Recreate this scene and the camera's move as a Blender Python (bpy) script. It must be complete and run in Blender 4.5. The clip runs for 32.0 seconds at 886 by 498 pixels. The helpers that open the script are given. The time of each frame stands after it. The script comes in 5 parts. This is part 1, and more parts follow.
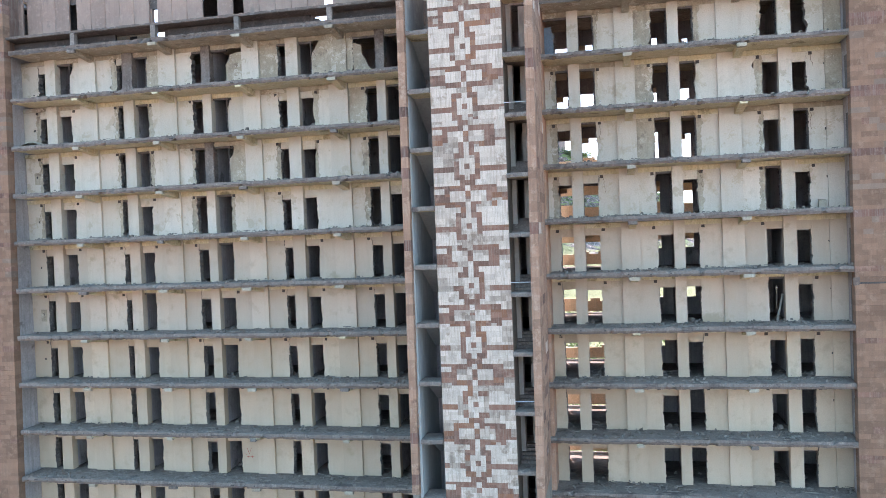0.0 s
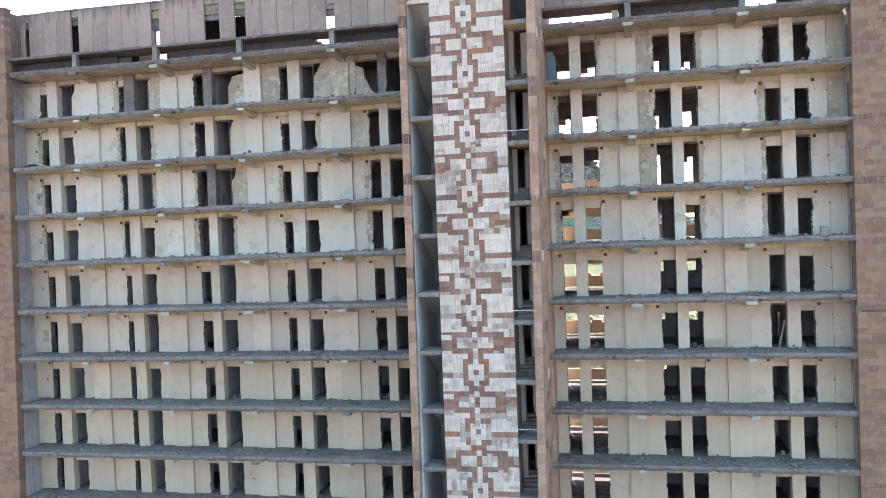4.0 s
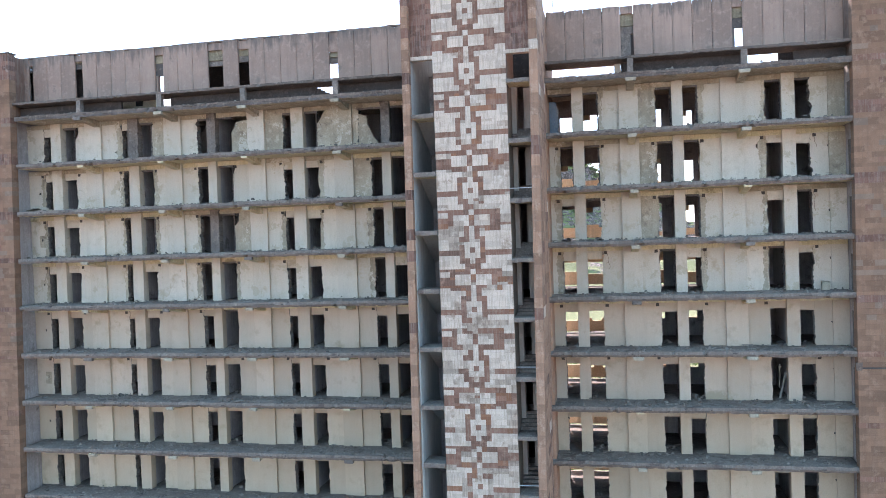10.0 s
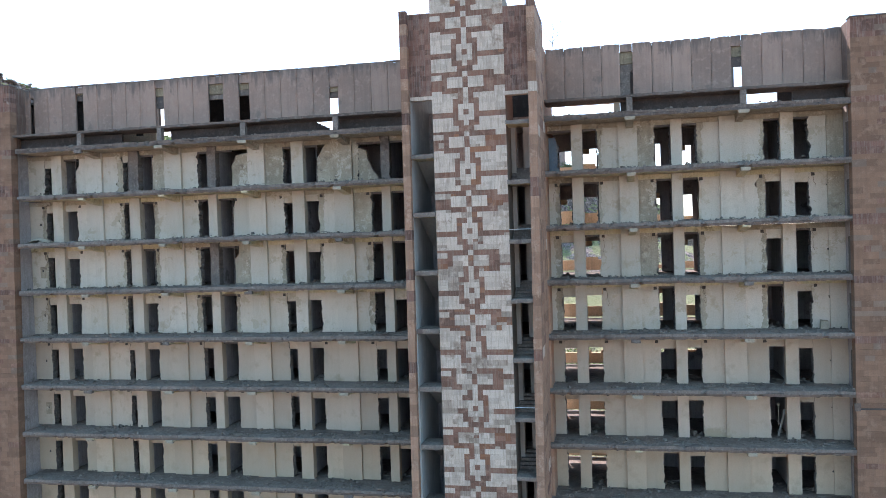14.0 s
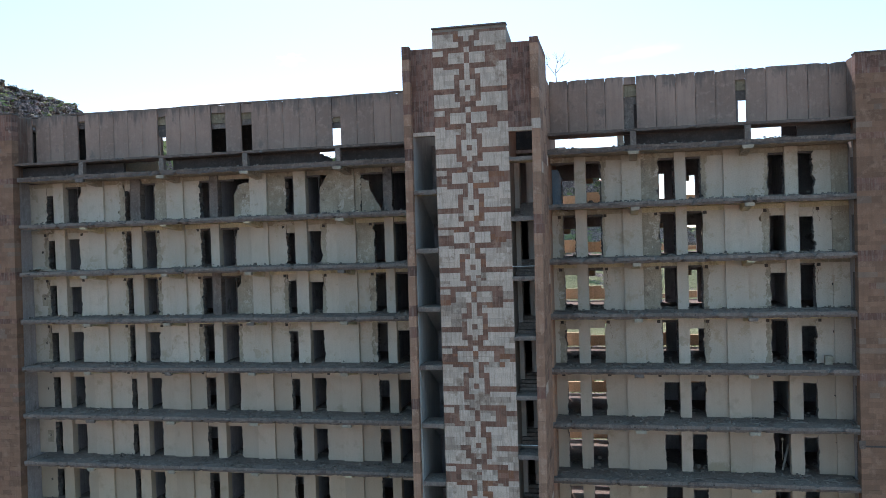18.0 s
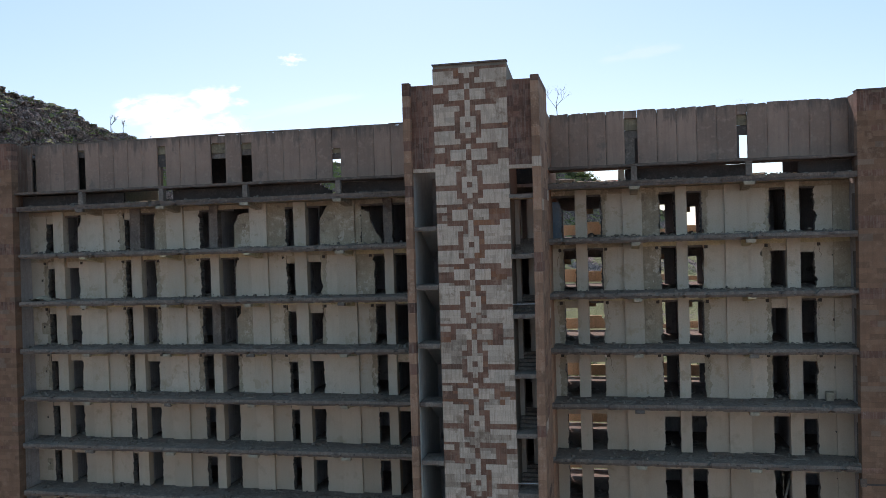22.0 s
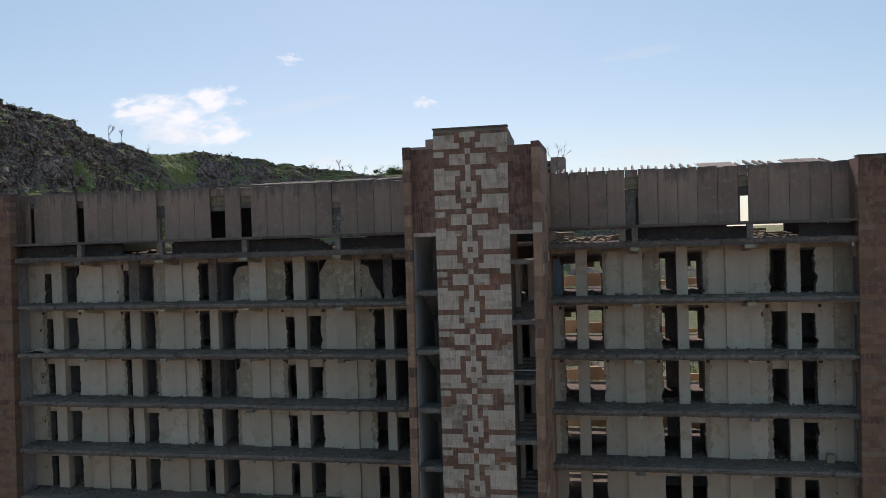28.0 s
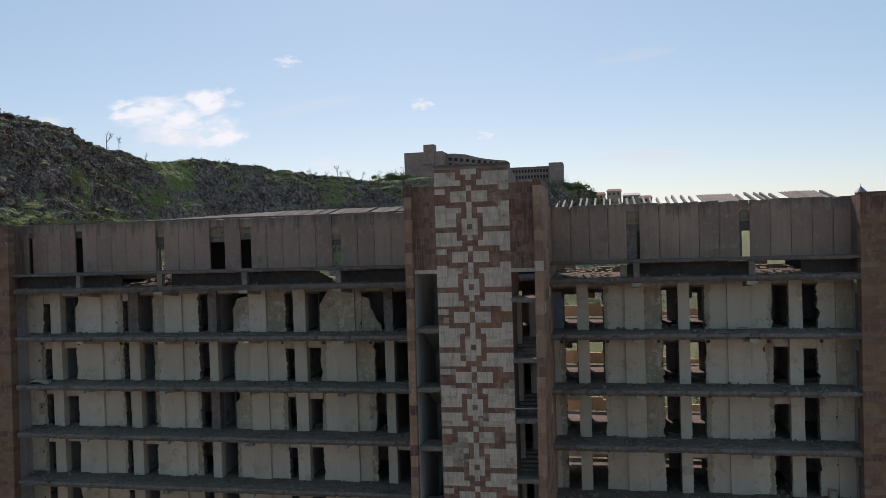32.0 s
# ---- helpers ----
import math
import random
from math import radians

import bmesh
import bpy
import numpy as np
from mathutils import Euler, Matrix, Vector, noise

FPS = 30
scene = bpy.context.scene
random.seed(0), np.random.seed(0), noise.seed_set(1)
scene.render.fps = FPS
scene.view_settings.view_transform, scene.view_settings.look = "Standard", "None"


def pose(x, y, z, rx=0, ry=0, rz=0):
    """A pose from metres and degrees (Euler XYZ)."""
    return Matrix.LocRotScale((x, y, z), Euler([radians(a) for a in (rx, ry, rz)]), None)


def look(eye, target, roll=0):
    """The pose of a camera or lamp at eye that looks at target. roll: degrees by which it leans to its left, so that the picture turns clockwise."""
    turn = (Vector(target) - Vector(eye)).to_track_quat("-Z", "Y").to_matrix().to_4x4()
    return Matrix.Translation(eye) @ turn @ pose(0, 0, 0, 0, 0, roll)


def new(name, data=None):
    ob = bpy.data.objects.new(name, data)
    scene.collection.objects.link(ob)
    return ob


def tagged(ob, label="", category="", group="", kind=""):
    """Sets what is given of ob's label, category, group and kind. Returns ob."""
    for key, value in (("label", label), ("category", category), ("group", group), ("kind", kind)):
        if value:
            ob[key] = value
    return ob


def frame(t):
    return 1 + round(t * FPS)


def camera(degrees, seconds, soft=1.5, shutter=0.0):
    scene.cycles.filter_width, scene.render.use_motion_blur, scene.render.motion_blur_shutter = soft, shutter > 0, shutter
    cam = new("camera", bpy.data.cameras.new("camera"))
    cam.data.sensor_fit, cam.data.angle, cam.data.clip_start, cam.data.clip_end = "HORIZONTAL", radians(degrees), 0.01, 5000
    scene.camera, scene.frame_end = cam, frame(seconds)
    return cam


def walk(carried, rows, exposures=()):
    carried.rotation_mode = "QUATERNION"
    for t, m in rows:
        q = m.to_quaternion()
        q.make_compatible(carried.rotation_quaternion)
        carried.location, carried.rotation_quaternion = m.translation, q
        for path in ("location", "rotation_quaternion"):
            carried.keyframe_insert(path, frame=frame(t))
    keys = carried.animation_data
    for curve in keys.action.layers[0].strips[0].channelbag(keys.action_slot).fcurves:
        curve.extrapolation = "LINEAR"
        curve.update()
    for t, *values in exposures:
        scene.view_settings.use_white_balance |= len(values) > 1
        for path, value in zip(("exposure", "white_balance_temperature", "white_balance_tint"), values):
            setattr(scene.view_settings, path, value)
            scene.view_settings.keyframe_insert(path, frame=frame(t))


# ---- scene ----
cam = camera(57.76, 32.0, 0.8)
METRES, EYE, TILT, LEAN, TURN = 15.5, 25.0, 1.0, 1.9, 13.0
EXPOSURES = [(0, 1.95, 6720, 29), (6, 1.92, 6720, 29), (9, 1.76, 6720, 29), (13, 1.40, 6700, 28), (16.5, 0.71, 6500, 25), (19, 0.28, 6700, 26), (22, -0.12, 7080, 29), (25, -0.41, 7420, 28), (28, -0.57, 7240, 28), (32, -0.64, 7240, 28)]
PATH = [
    (0, 0.000, -48.515, 25.668, 88.978, 2.236, 11.950),
    (0.5, -0.014, -48.492, 25.833, 88.968, 2.228, 11.945),
    (1, -0.031, -48.482, 26.002, 88.958, 2.221, 11.940),
    (1.5, -0.054, -48.463, 26.174, 88.948, 2.213, 11.936),
    (2, -0.072, -48.459, 26.374, 88.939, 2.206, 11.931),
    (2.5, -0.105, -48.460, 26.575, 88.929, 2.198, 11.926),
    (3, -0.106, -48.465, 26.791, 88.919, 2.191, 11.922),
    (3.5, -0.109, -48.483, 27.030, 88.909, 2.183, 11.917),
    (5.5, -0.186, -48.576, 27.979, 88.898, 2.113, 11.903),
    (6, -0.222, -48.568, 28.241, 88.895, 2.095, 11.900),
    (6.5, -0.231, -48.575, 28.516, 88.892, 2.077, 11.896),
    (7, -0.243, -48.593, 28.795, 88.889, 2.059, 11.893),
    (7.5, -0.216, -48.609, 29.063, 88.887, 2.042, 11.889),
    (8, -0.174, -48.623, 29.351, 88.884, 2.024, 11.886),
    (8.5, -0.156, -48.621, 29.620, 88.895, 2.012, 11.885),
    (9, -0.143, -48.615, 29.878, 88.906, 2.000, 11.884),
    (9.5, -0.137, -48.628, 30.129, 88.917, 1.987, 11.884),
    (10, -0.160, -48.666, 30.392, 88.928, 1.975, 11.883),
    (10.5, -0.157, -48.700, 30.655, 88.938, 1.963, 11.882),
    (11, -0.144, -48.721, 30.922, 88.949, 1.951, 11.881),
    (11.5, -0.130, -48.735, 31.191, 88.960, 1.938, 11.881),
    (12, -0.123, -48.737, 31.460, 88.971, 1.926, 11.880),
    (12.5, -0.116, -48.726, 31.738, 88.982, 1.914, 11.879),
    (13, -0.097, -48.707, 32.018, 88.993, 1.902, 11.878),
    (13.5, -0.067, -48.709, 32.306, 88.986, 1.896, 11.890),
    (14, -0.031, -48.715, 32.613, 88.980, 1.891, 11.902),
    (14.5, -0.005, -48.713, 32.891, 88.973, 1.885, 11.913),
    (16.5, -0.033, -48.622, 33.955, 88.945, 1.864, 11.960),
    (17, -0.065, -48.590, 34.216, 88.939, 1.858, 11.971),
    (17.5, -0.092, -48.557, 34.463, 88.932, 1.853, 11.983),
    (18, -0.102, -48.528, 34.694, 88.925, 1.847, 11.994),
    (18.5, -0.101, -48.507, 34.923, 88.921, 1.841, 12.000),
    (19, -0.094, -48.486, 35.181, 88.918, 1.835, 12.006),
    (19.5, -0.087, -48.464, 35.436, 88.914, 1.828, 12.013),
    (20, -0.078, -48.434, 35.679, 88.910, 1.822, 12.019),
    (20.5, -0.072, -48.407, 35.949, 88.907, 1.816, 12.025),
    (21, -0.066, -48.382, 36.217, 88.903, 1.810, 12.031),
    (21.5, -0.051, -48.370, 36.487, 88.899, 1.803, 12.037),
    (22, -0.045, -48.355, 36.785, 88.896, 1.797, 12.043),
    (22.5, -0.054, -48.360, 37.046, 88.892, 1.791, 12.049),
    (23, -0.054, -48.345, 37.328, 88.888, 1.784, 12.055),
    (23.5, -0.062, -48.332, 37.587, 88.883, 1.784, 12.040),
    (24, -0.067, -48.309, 37.854, 88.877, 1.784, 12.026),
    (24.5, -0.086, -48.278, 38.166, 88.871, 1.783, 12.011),
    (25, -0.096, -48.263, 38.505, 88.866, 1.783, 11.996),
    (25.5, -0.098, -48.249, 38.803, 88.860, 1.782, 11.982),
    (27.5, -0.098, -48.157, 40.104, 88.837, 1.781, 11.923),
    (28, -0.105, -48.155, 40.435, 88.832, 1.780, 11.908),
    (28.5, -0.125, -48.162, 40.708, 88.845, 1.785, 11.888),
    (29, -0.132, -48.157, 40.991, 88.858, 1.790, 11.867),
    (29.5, -0.140, -48.122, 41.284, 88.871, 1.795, 11.847),
    (30, -0.175, -48.069, 41.544, 88.885, 1.800, 11.826),
    (30.5, -0.234, -48.023, 41.784, 88.898, 1.805, 11.806),
    (31, -0.273, -48.002, 42.005, 88.911, 1.810, 11.785),
    (31.5, -0.282, -47.990, 42.208, 88.924, 1.815, 11.765),
    (32, -0.274, -47.970, 42.431, 88.938, 1.819, 11.745),
]
walk(cam, [(t, pose(x, y, z, rx, ry, rz)) for t, x, y, z, rx, ry, rz in PATH], EXPOSURES)

# ---- world and sun ----
SUN_EL, SUN_AZ = 43.0, -14.0   # degrees; azimuth from +y towards +x
world = bpy.data.worlds.new("world")
scene.world = world
world.use_nodes = True
wn = world.node_tree.nodes
sky = wn.new("ShaderNodeTexSky")
sky.sky_type = "NISHITA"
sky.sun_disc = False
sky.sun_elevation = radians(SUN_EL)
sky.sun_rotation = radians(SUN_AZ)
sky.altitude = 900
sky.dust_density = 0.8
# thin even haze over the clear sky
haze = wn.new("ShaderNodeMix")
haze.data_type = "RGBA"
haze.inputs[0].default_value = 0.31
haze.inputs[7].default_value = (2.85, 7.65, 9.8, 1)
world.node_tree.links.new(sky.outputs[0], haze.inputs[6])
world.node_tree.links.new(haze.outputs[2], wn["Background"].inputs["Color"])
wn["Background"].inputs["Strength"].default_value = 0.15
sun = new("sun", bpy.data.lights.new("sun", "SUN"))
sun.data.energy, sun.data.angle, sun.data.color = 4.6, radians(0.5), (1.0, 0.94, 0.86)
a, e = radians(SUN_AZ), radians(SUN_EL)
sun.matrix_world = look((math.sin(a) * math.cos(e) * 300, math.cos(a) * math.cos(e) * 300, math.sin(e) * 300), (0, 0, 0))


# ---- materials ----
def material(name, colours, scale=3.0, rough=0.9, bump=0.3, fine=30.0, streak=0.0, stain=None, stain_at=0.62, vary=0.0, island=False, metal=0.0, speck=0.15, run=(5.0, 5.0, 0.35), flake=None):
    """Weathered surface: large patches between the colours, fine grain, run-down streaks, stains, a change from piece to piece."""
    m = bpy.data.materials.new(name)
    m.use_nodes = True
    nt, n = m.node_tree, m.node_tree.nodes
    link = nt.links.new
    bsdf = n["Principled BSDF"]
    bsdf.inputs["Roughness"].default_value = rough
    bsdf.inputs["Metallic"].default_value = metal
    geo = n.new("ShaderNodeNewGeometry")

    def noise_node(s, detail=5.0, stretch=None):
        t = n.new("ShaderNodeTexNoise")
        t.inputs["Scale"].default_value = s
        t.inputs["Detail"].default_value = detail
        t.inputs["Roughness"].default_value = 0.65
        if stretch:
            mp = n.new("ShaderNodeMapping")
            mp.inputs["Scale"].default_value = stretch
            link(geo.outputs["Position"], mp.inputs["Vector"])
            link(mp.outputs[0], t.inputs["Vector"])
        else:
            link(geo.outputs["Position"], t.inputs["Vector"])
        return t

    def mix(fac, a_, b_, kind="MIX"):
        x = n.new("ShaderNodeMix")
        x.data_type, x.blend_type = "RGBA", kind
        for sock, v in ((x.inputs[0], fac), (x.inputs[6], a_), (x.inputs[7], b_)):
            if isinstance(v, (int, float)):
                sock.default_value = v
            elif isinstance(v, tuple):
                sock.default_value = (*v, 1)
            else:
                link(v, sock)
        return x.outputs[2]

    def ramp(src, lo, hi, out0=0.0, out1=1.0):
        r = n.new("ShaderNodeMapRange")
        r.inputs["From Min"].default_value, r.inputs["From Max"].default_value = lo, hi
        r.inputs["To Min"].default_value, r.inputs["To Max"].default_value = out0, out1
        link(src, r.inputs["Value"])
        return r.outputs[0]

    big = noise_node(scale / 6.0)
    col = mix(ramp(big.outputs["Fac"], 0.38, 0.62), colours[0], colours[1])
    if vary:
        src = geo.outputs["Random Per Island"] if island else n.new("ShaderNodeObjectInfo").outputs["Random"]
        col = mix(1.0, col, mix(ramp(src, 0, 1), (1 - vary,) * 3, (1 + vary * 0.6,) * 3), "MULTIPLY")
    mid = noise_node(scale)
    if len(colours) > 2:
        col = mix(ramp(mid.outputs["Fac"], 0.52, 0.68), col, colours[2])
    if stain:
        st = noise_node(scale * 0.35, 8.0)
        col = mix(ramp(st.outputs["Fac"], stain_at, stain_at + 0.07, 0, 0.85), col, stain)
    if streak:
        sk = noise_node(1.0, 4.0, run)
        col = mix(ramp(sk.outputs["Fac"], 0.47, 0.67, 0, streak), col, tuple(c * 0.7 for c in stain) if stain and sum(stain) < sum(colours[0]) else tuple(c * 0.85 for c in stain) if stain else tuple(c * 0.4 for c in colours[0]))
    if flake:
        # paint lost in patches with a sharp ragged edge
        fl = noise_node(0.75, 9.0)
        fl.inputs["Roughness"].default_value = 0.72
        lost = ramp(fl.outputs["Fac"], 0.575, 0.60, 0, 0.85)
        col = mix(lost, col, flake)
    grain = noise_node(fine, 3.0)
    g = ramp(grain.outputs["Fac"], 0.3, 0.7, 1 - speck * 1.2, 1 + speck * 0.8)
    gx = n.new("ShaderNodeCombineColor")
    for k in range(3):
        link(g, gx.inputs[k])
    col = mix(1.0, col, gx.outputs[0], "MULTIPLY")
    link(col, bsdf.inputs["Base Color"])
    b = n.new("ShaderNodeBump")
    b.inputs["Strength"].default_value = bump
    b.inputs["Distance"].default_value = 0.05
    hsum = n.new("ShaderNodeMath")
    hsum.operation = "ADD"
    link(mid.outputs["Fac"], hsum.inputs[0])
    link(grain.outputs["Fac"], hsum.inputs[1])
    link(hsum.outputs[0], b.inputs["Height"])
    link(b.outputs[0], bsdf.inputs["Normal"])
    return m


M_WHITE = material("limewashed_plaster", [(0.585, 0.50, 0.41), (0.55, 0.465, 0.37), (0.51, 0.425, 0.325)], 1.3, 0.92, 0.35, 14, 0.15, (0.43, 0.335, 0.235), 0.60, 0.10, speck=0.09, run=(3.0, 3.0, 0.4), flake=(0.44, 0.36, 0.265))
M_CREAM = material("cream_plaster", [(0.52, 0.412, 0.32), (0.485, 0.382, 0.292), (0.44, 0.343, 0.255)], 1.2, 0.92, 0.25, 14, 0.10, (0.36, 0.28, 0.19), 0.615, 0.12, speck=0.05, run=(3.0, 3.0, 0.4))
M_YELLOW = material("pale_yellow_plaster", [(0.53, 0.415, 0.305), (0.495, 0.382, 0.275), (0.45, 0.345, 0.243)], 1.2, 0.92, 0.25, 14, 0.10, (0.37, 0.29, 0.19), 0.615, 0.12, speck=0.05, run=(3.0, 3.0, 0.4))
M_BARE = material("broken_render", [(0.45, 0.37, 0.275), (0.36, 0.288, 0.208), (0.52, 0.44, 0.34)], 2.6, 0.95, 0.8, 12, 0.25, (0.24, 0.185, 0.14), 0.575, 0.14, speck=0.15, flake=(0.55, 0.475, 0.385))
M_SLAB = material("weathered_concrete", [(0.215, 0.175, 0.15), (0.158, 0.127, 0.11), (0.265, 0.215, 0.182)], 2.5, 0.95, 0.6, 10, 0.3, (0.102, 0.076, 0.0673), 0.565, speck=0.2)
M_SOFFIT = material("stained_soffit_paint", [(0.62, 0.525, 0.35), (0.54, 0.45, 0.285), (0.66, 0.57, 0.42)], 2.0, 0.95, 0.35, 12, 0.25, (0.25, 0.19, 0.11), 0.575)
M_GREYWALL = material("grey_render", [(0.39, 0.392, 0.378), (0.33, 0.335, 0.33), (0.42, 0.418, 0.40)], 1.5, 0.92, 0.25, 14, 0.25, speck=0.05)
M_STAIRWALL = material("pale_stair_plaster", [(0.47, 0.42, 0.37), (0.40, 0.355, 0.31), (0.50, 0.45, 0.40)], 1.5, 0.92, 0.25, 14, 0.2, speck=0.06)
M_INSIDE = material("dirty_room_plaster", [(0.41, 0.375, 0.365), (0.33, 0.30, 0.295), (0.45, 0.41, 0.39)], 2.0, 0.95, 0.3, 10, 0.3, (0.16, 0.135, 0.125), 0.60)
M_PANEL = material("cast_parapet_concrete", [(0.342, 0.225, 0.176), (0.276, 0.182, 0.144), (0.362, 0.242, 0.19)], 2.2, 0.95, 0.25, 20, 0.2, (0.2, 0.146, 0.122), 0.61, 0.13, speck=0.07, run=(4.0, 4.0, 0.25))
# water stains that run down from the coping over the parapet panels
nt = M_PANEL.node_tree
n_ = nt.nodes
bs_ = n_["Principled BSDF"]
old_ = bs_.inputs["Base Color"].links[0].from_socket
gp, sx, mp, tn = n_.new("ShaderNodeNewGeometry"), n_.new("ShaderNodeSeparateXYZ"), n_.new("ShaderNodeMapping"), n_.new("ShaderNodeTexNoise")
nt.links.new(gp.outputs["Position"], sx.inputs[0])
nt.links.new(gp.outputs["Position"], mp.inputs["Vector"])
mp.inputs["Scale"].default_value = (2.6, 2.6, 0.35)
nt.links.new(mp.outputs[0], tn.inputs["Vector"])
tn.inputs["Scale"].default_value, tn.inputs["Detail"].default_value, tn.inputs["Roughness"].default_value = 1.0, 6.0, 0.7
ht, am, fr, mxs = n_.new("ShaderNodeMapRange"), n_.new("ShaderNodeMath"), n_.new("ShaderNodeMapRange"), n_.new("ShaderNodeMix")
ht.inputs["From Min"].default_value, ht.inputs["From Max"].default_value, ht.inputs["To Max"].default_value = 42.3, 44.0, 0.37
nt.links.new(sx.outputs["Z"], ht.inputs["Value"])
nt.links.new(tn.outputs["Fac"], am.inputs[0])
nt.links.new(ht.outputs[0], am.inputs[1])
fr.inputs["From Min"].default_value, fr.inputs["From Max"].default_value, fr.inputs["To Max"].default_value = 0.72, 0.88, 0.75
nt.links.new(am.outputs[0], fr.inputs["Value"])
mxs.data_type = "RGBA"
nt.links.new(fr.outputs[0], mxs.inputs[0])
nt.links.new(old_, mxs.inputs[6])
mxs.inputs[7].default_value = (0.115, 0.09, 0.08, 1)
nt.links.new(mxs.outputs[2], bs_.inputs["Base Color"])
M_EDGE = material("torn_masonry_edge", [(0.231, 0.204, 0.182), (0.136, 0.122, 0.112), (0.354, 0.313, 0.266)], 6.0, 0.95, 0.8, 14)
M_LEDGE = material("blackened_concrete", [(0.179, 0.128, 0.105), (0.122, 0.0892, 0.0721), (0.235, 0.171, 0.137)], 3.0, 0.95, 0.5, 12, 0.3)
# dark concrete; on the end wall it also paints the doorway's shade
M_DARKC = material("soot_and_shade_concrete", [(0.15, 0.122, 0.11), (0.105, 0.087, 0.08), (0.205, 0.166, 0.146)], 3.0, 0.95, 0.5, 12, 0.2)
M_TUFF = material("orange_tuff", [(0.392, 0.222, 0.148), (0.316, 0.173, 0.114), (0.448, 0.278, 0.198)], 2.0, 0.95, 0.45, 16, 0.3, (0.15, 0.0806, 0.057), 0.63, 0.3, True, speck=0.1, run=(9.0, 9.0, 0.4))
M_TUFFP = material("orange_tuff_block", [(0.392, 0.222, 0.148), (0.316, 0.173, 0.114), (0.448, 0.278, 0.198)], 2.0, 0.95, 0.45, 16, 0.3, (0.15, 0.0806, 0.057), 0.63, 0.3, speck=0.1, run=(9.0, 9.0, 0.4))
M_PIER = material("pier_tuff_block", [(0.262, 0.142, 0.090), (0.212, 0.114, 0.072), (0.29, 0.168, 0.113)], 2.0, 0.95, 0.45, 16, 0.22, (0.16, 0.095, 0.067), 0.63, 0.24, speck=0.1, run=(9.0, 9.0, 0.4))
M_PIERI = material("pier_tuff_blocks", [(0.262, 0.142, 0.090), (0.212, 0.114, 0.072), (0.29, 0.168, 0.113)], 2.0, 0.95, 0.45, 16, 0.22, (0.16, 0.095, 0.067), 0.63, 0.24, True, speck=0.1, run=(9.0, 9.0, 0.4))
M_PIERPALE = material("grey_tuff_block", [(0.255, 0.165, 0.12), (0.21, 0.135, 0.098), (0.28, 0.185, 0.138)], 2.0, 0.95, 0.45, 16, 0.22, (0.18, 0.13, 0.1), 0.63, 0.2, speck=0.1)
M_MORTARP = material("pier_mortar", [(0.22, 0.135, 0.095), (0.18, 0.11, 0.078)], 3.0, 0.95, 0.4, 16)
M_BROWN = material("dark_brown_tuff", [(0.16, 0.088, 0.062), (0.115, 0.063, 0.047), (0.20, 0.12, 0.09)], 2.5, 0.95, 0.4, 16, 0.35, (0.34, 0.29, 0.25), 0.70, 0.3, True)
M_CROWN = material("dark_brown_tuff_tile", [(0.205, 0.0977, 0.0691), (0.149, 0.0725, 0.0534), (0.247, 0.135, 0.0967)], 2.5, 0.95, 0.4, 16, 0.45, (0.349, 0.27, 0.23), 0.63, 0.4, speck=0.12, run=(14.0, 14.0, 0.8))
M_BROWNP = material("brown_tuff_tile", [(0.239, 0.112, 0.075), (0.185, 0.0948, 0.0671), (0.303, 0.166, 0.118)], 2.5, 0.95, 0.4, 16, 0.45, (0.352, 0.241, 0.181), 0.62, 0.28, speck=0.12, run=(14.0, 14.0, 0.8))
M_BROWNI = material("brown_tuff_tiles", [(0.239, 0.112, 0.075), (0.185, 0.0948, 0.0671), (0.303, 0.166, 0.118)], 2.5, 0.95, 0.4, 16, 0.45, (0.352, 0.241, 0.181), 0.62, 0.28, True, speck=0.12, run=(14.0, 14.0, 0.8))
M_PALEP = material("pale_tuff_tile", [(0.585, 0.458, 0.372), (0.51, 0.395, 0.316), (0.62, 0.495, 0.41)], 2.5, 0.93, 0.4, 16, 0.45, (0.30, 0.205, 0.15), 0.575, 0.15, speck=0.1, run=(13.0, 13.0, 1.1))
M_PALEI = material("pale_tuff_tiles", [(0.585, 0.458, 0.372), (0.51, 0.395, 0.316), (0.62, 0.495, 0.41)], 2.5, 0.93, 0.4, 16, 0.45, (0.30, 0.205, 0.15), 0.575, 0.15, True, speck=0.1, run=(13.0, 13.0, 1.1))
M_DULLP = material("dirty_grey_tile", [(0.43, 0.325, 0.255), (0.345, 0.255, 0.20), (0.50, 0.39, 0.31)], 2.5, 0.95, 0.4, 16, 0.55, (0.23, 0.155, 0.115), 0.58, 0.25, speck=0.12, run=(13.0, 13.0, 1.0))
M_DULLI = material("dirty_grey_tiles", [(0.43, 0.325, 0.255), (0.345, 0.255, 0.20), (0.50, 0.39, 0.31)], 2.5, 0.95, 0.4, 16, 0.55, (0.23, 0.155, 0.115), 0.58, 0.25, True, speck=0.12, run=(13.0, 13.0, 1.0))
M_RUSTP = material("rust_red_tile", [(0.27, 0.115, 0.062), (0.225, 0.098, 0.058), (0.31, 0.15, 0.09)], 2.5, 0.95, 0.4, 16, 0.4, (0.34, 0.24, 0.18), 0.64, 0.25, speck=0.12, run=(16.0, 16.0, 0.6))
M_RUSTI = material("rust_red_tiles", [(0.27, 0.115, 0.062), (0.225, 0.098, 0.058), (0.31, 0.15, 0.09)], 2.5, 0.95, 0.4, 16, 0.4, (0.34, 0.24, 0.18), 0.64, 0.25, True, speck=0.12, run=(16.0, 16.0, 0.6))
M_MORTAR = material("tile_mortar", [(0.27, 0.22, 0.18), (0.20, 0.165, 0.135)], 3.0, 0.95, 0.4, 16)
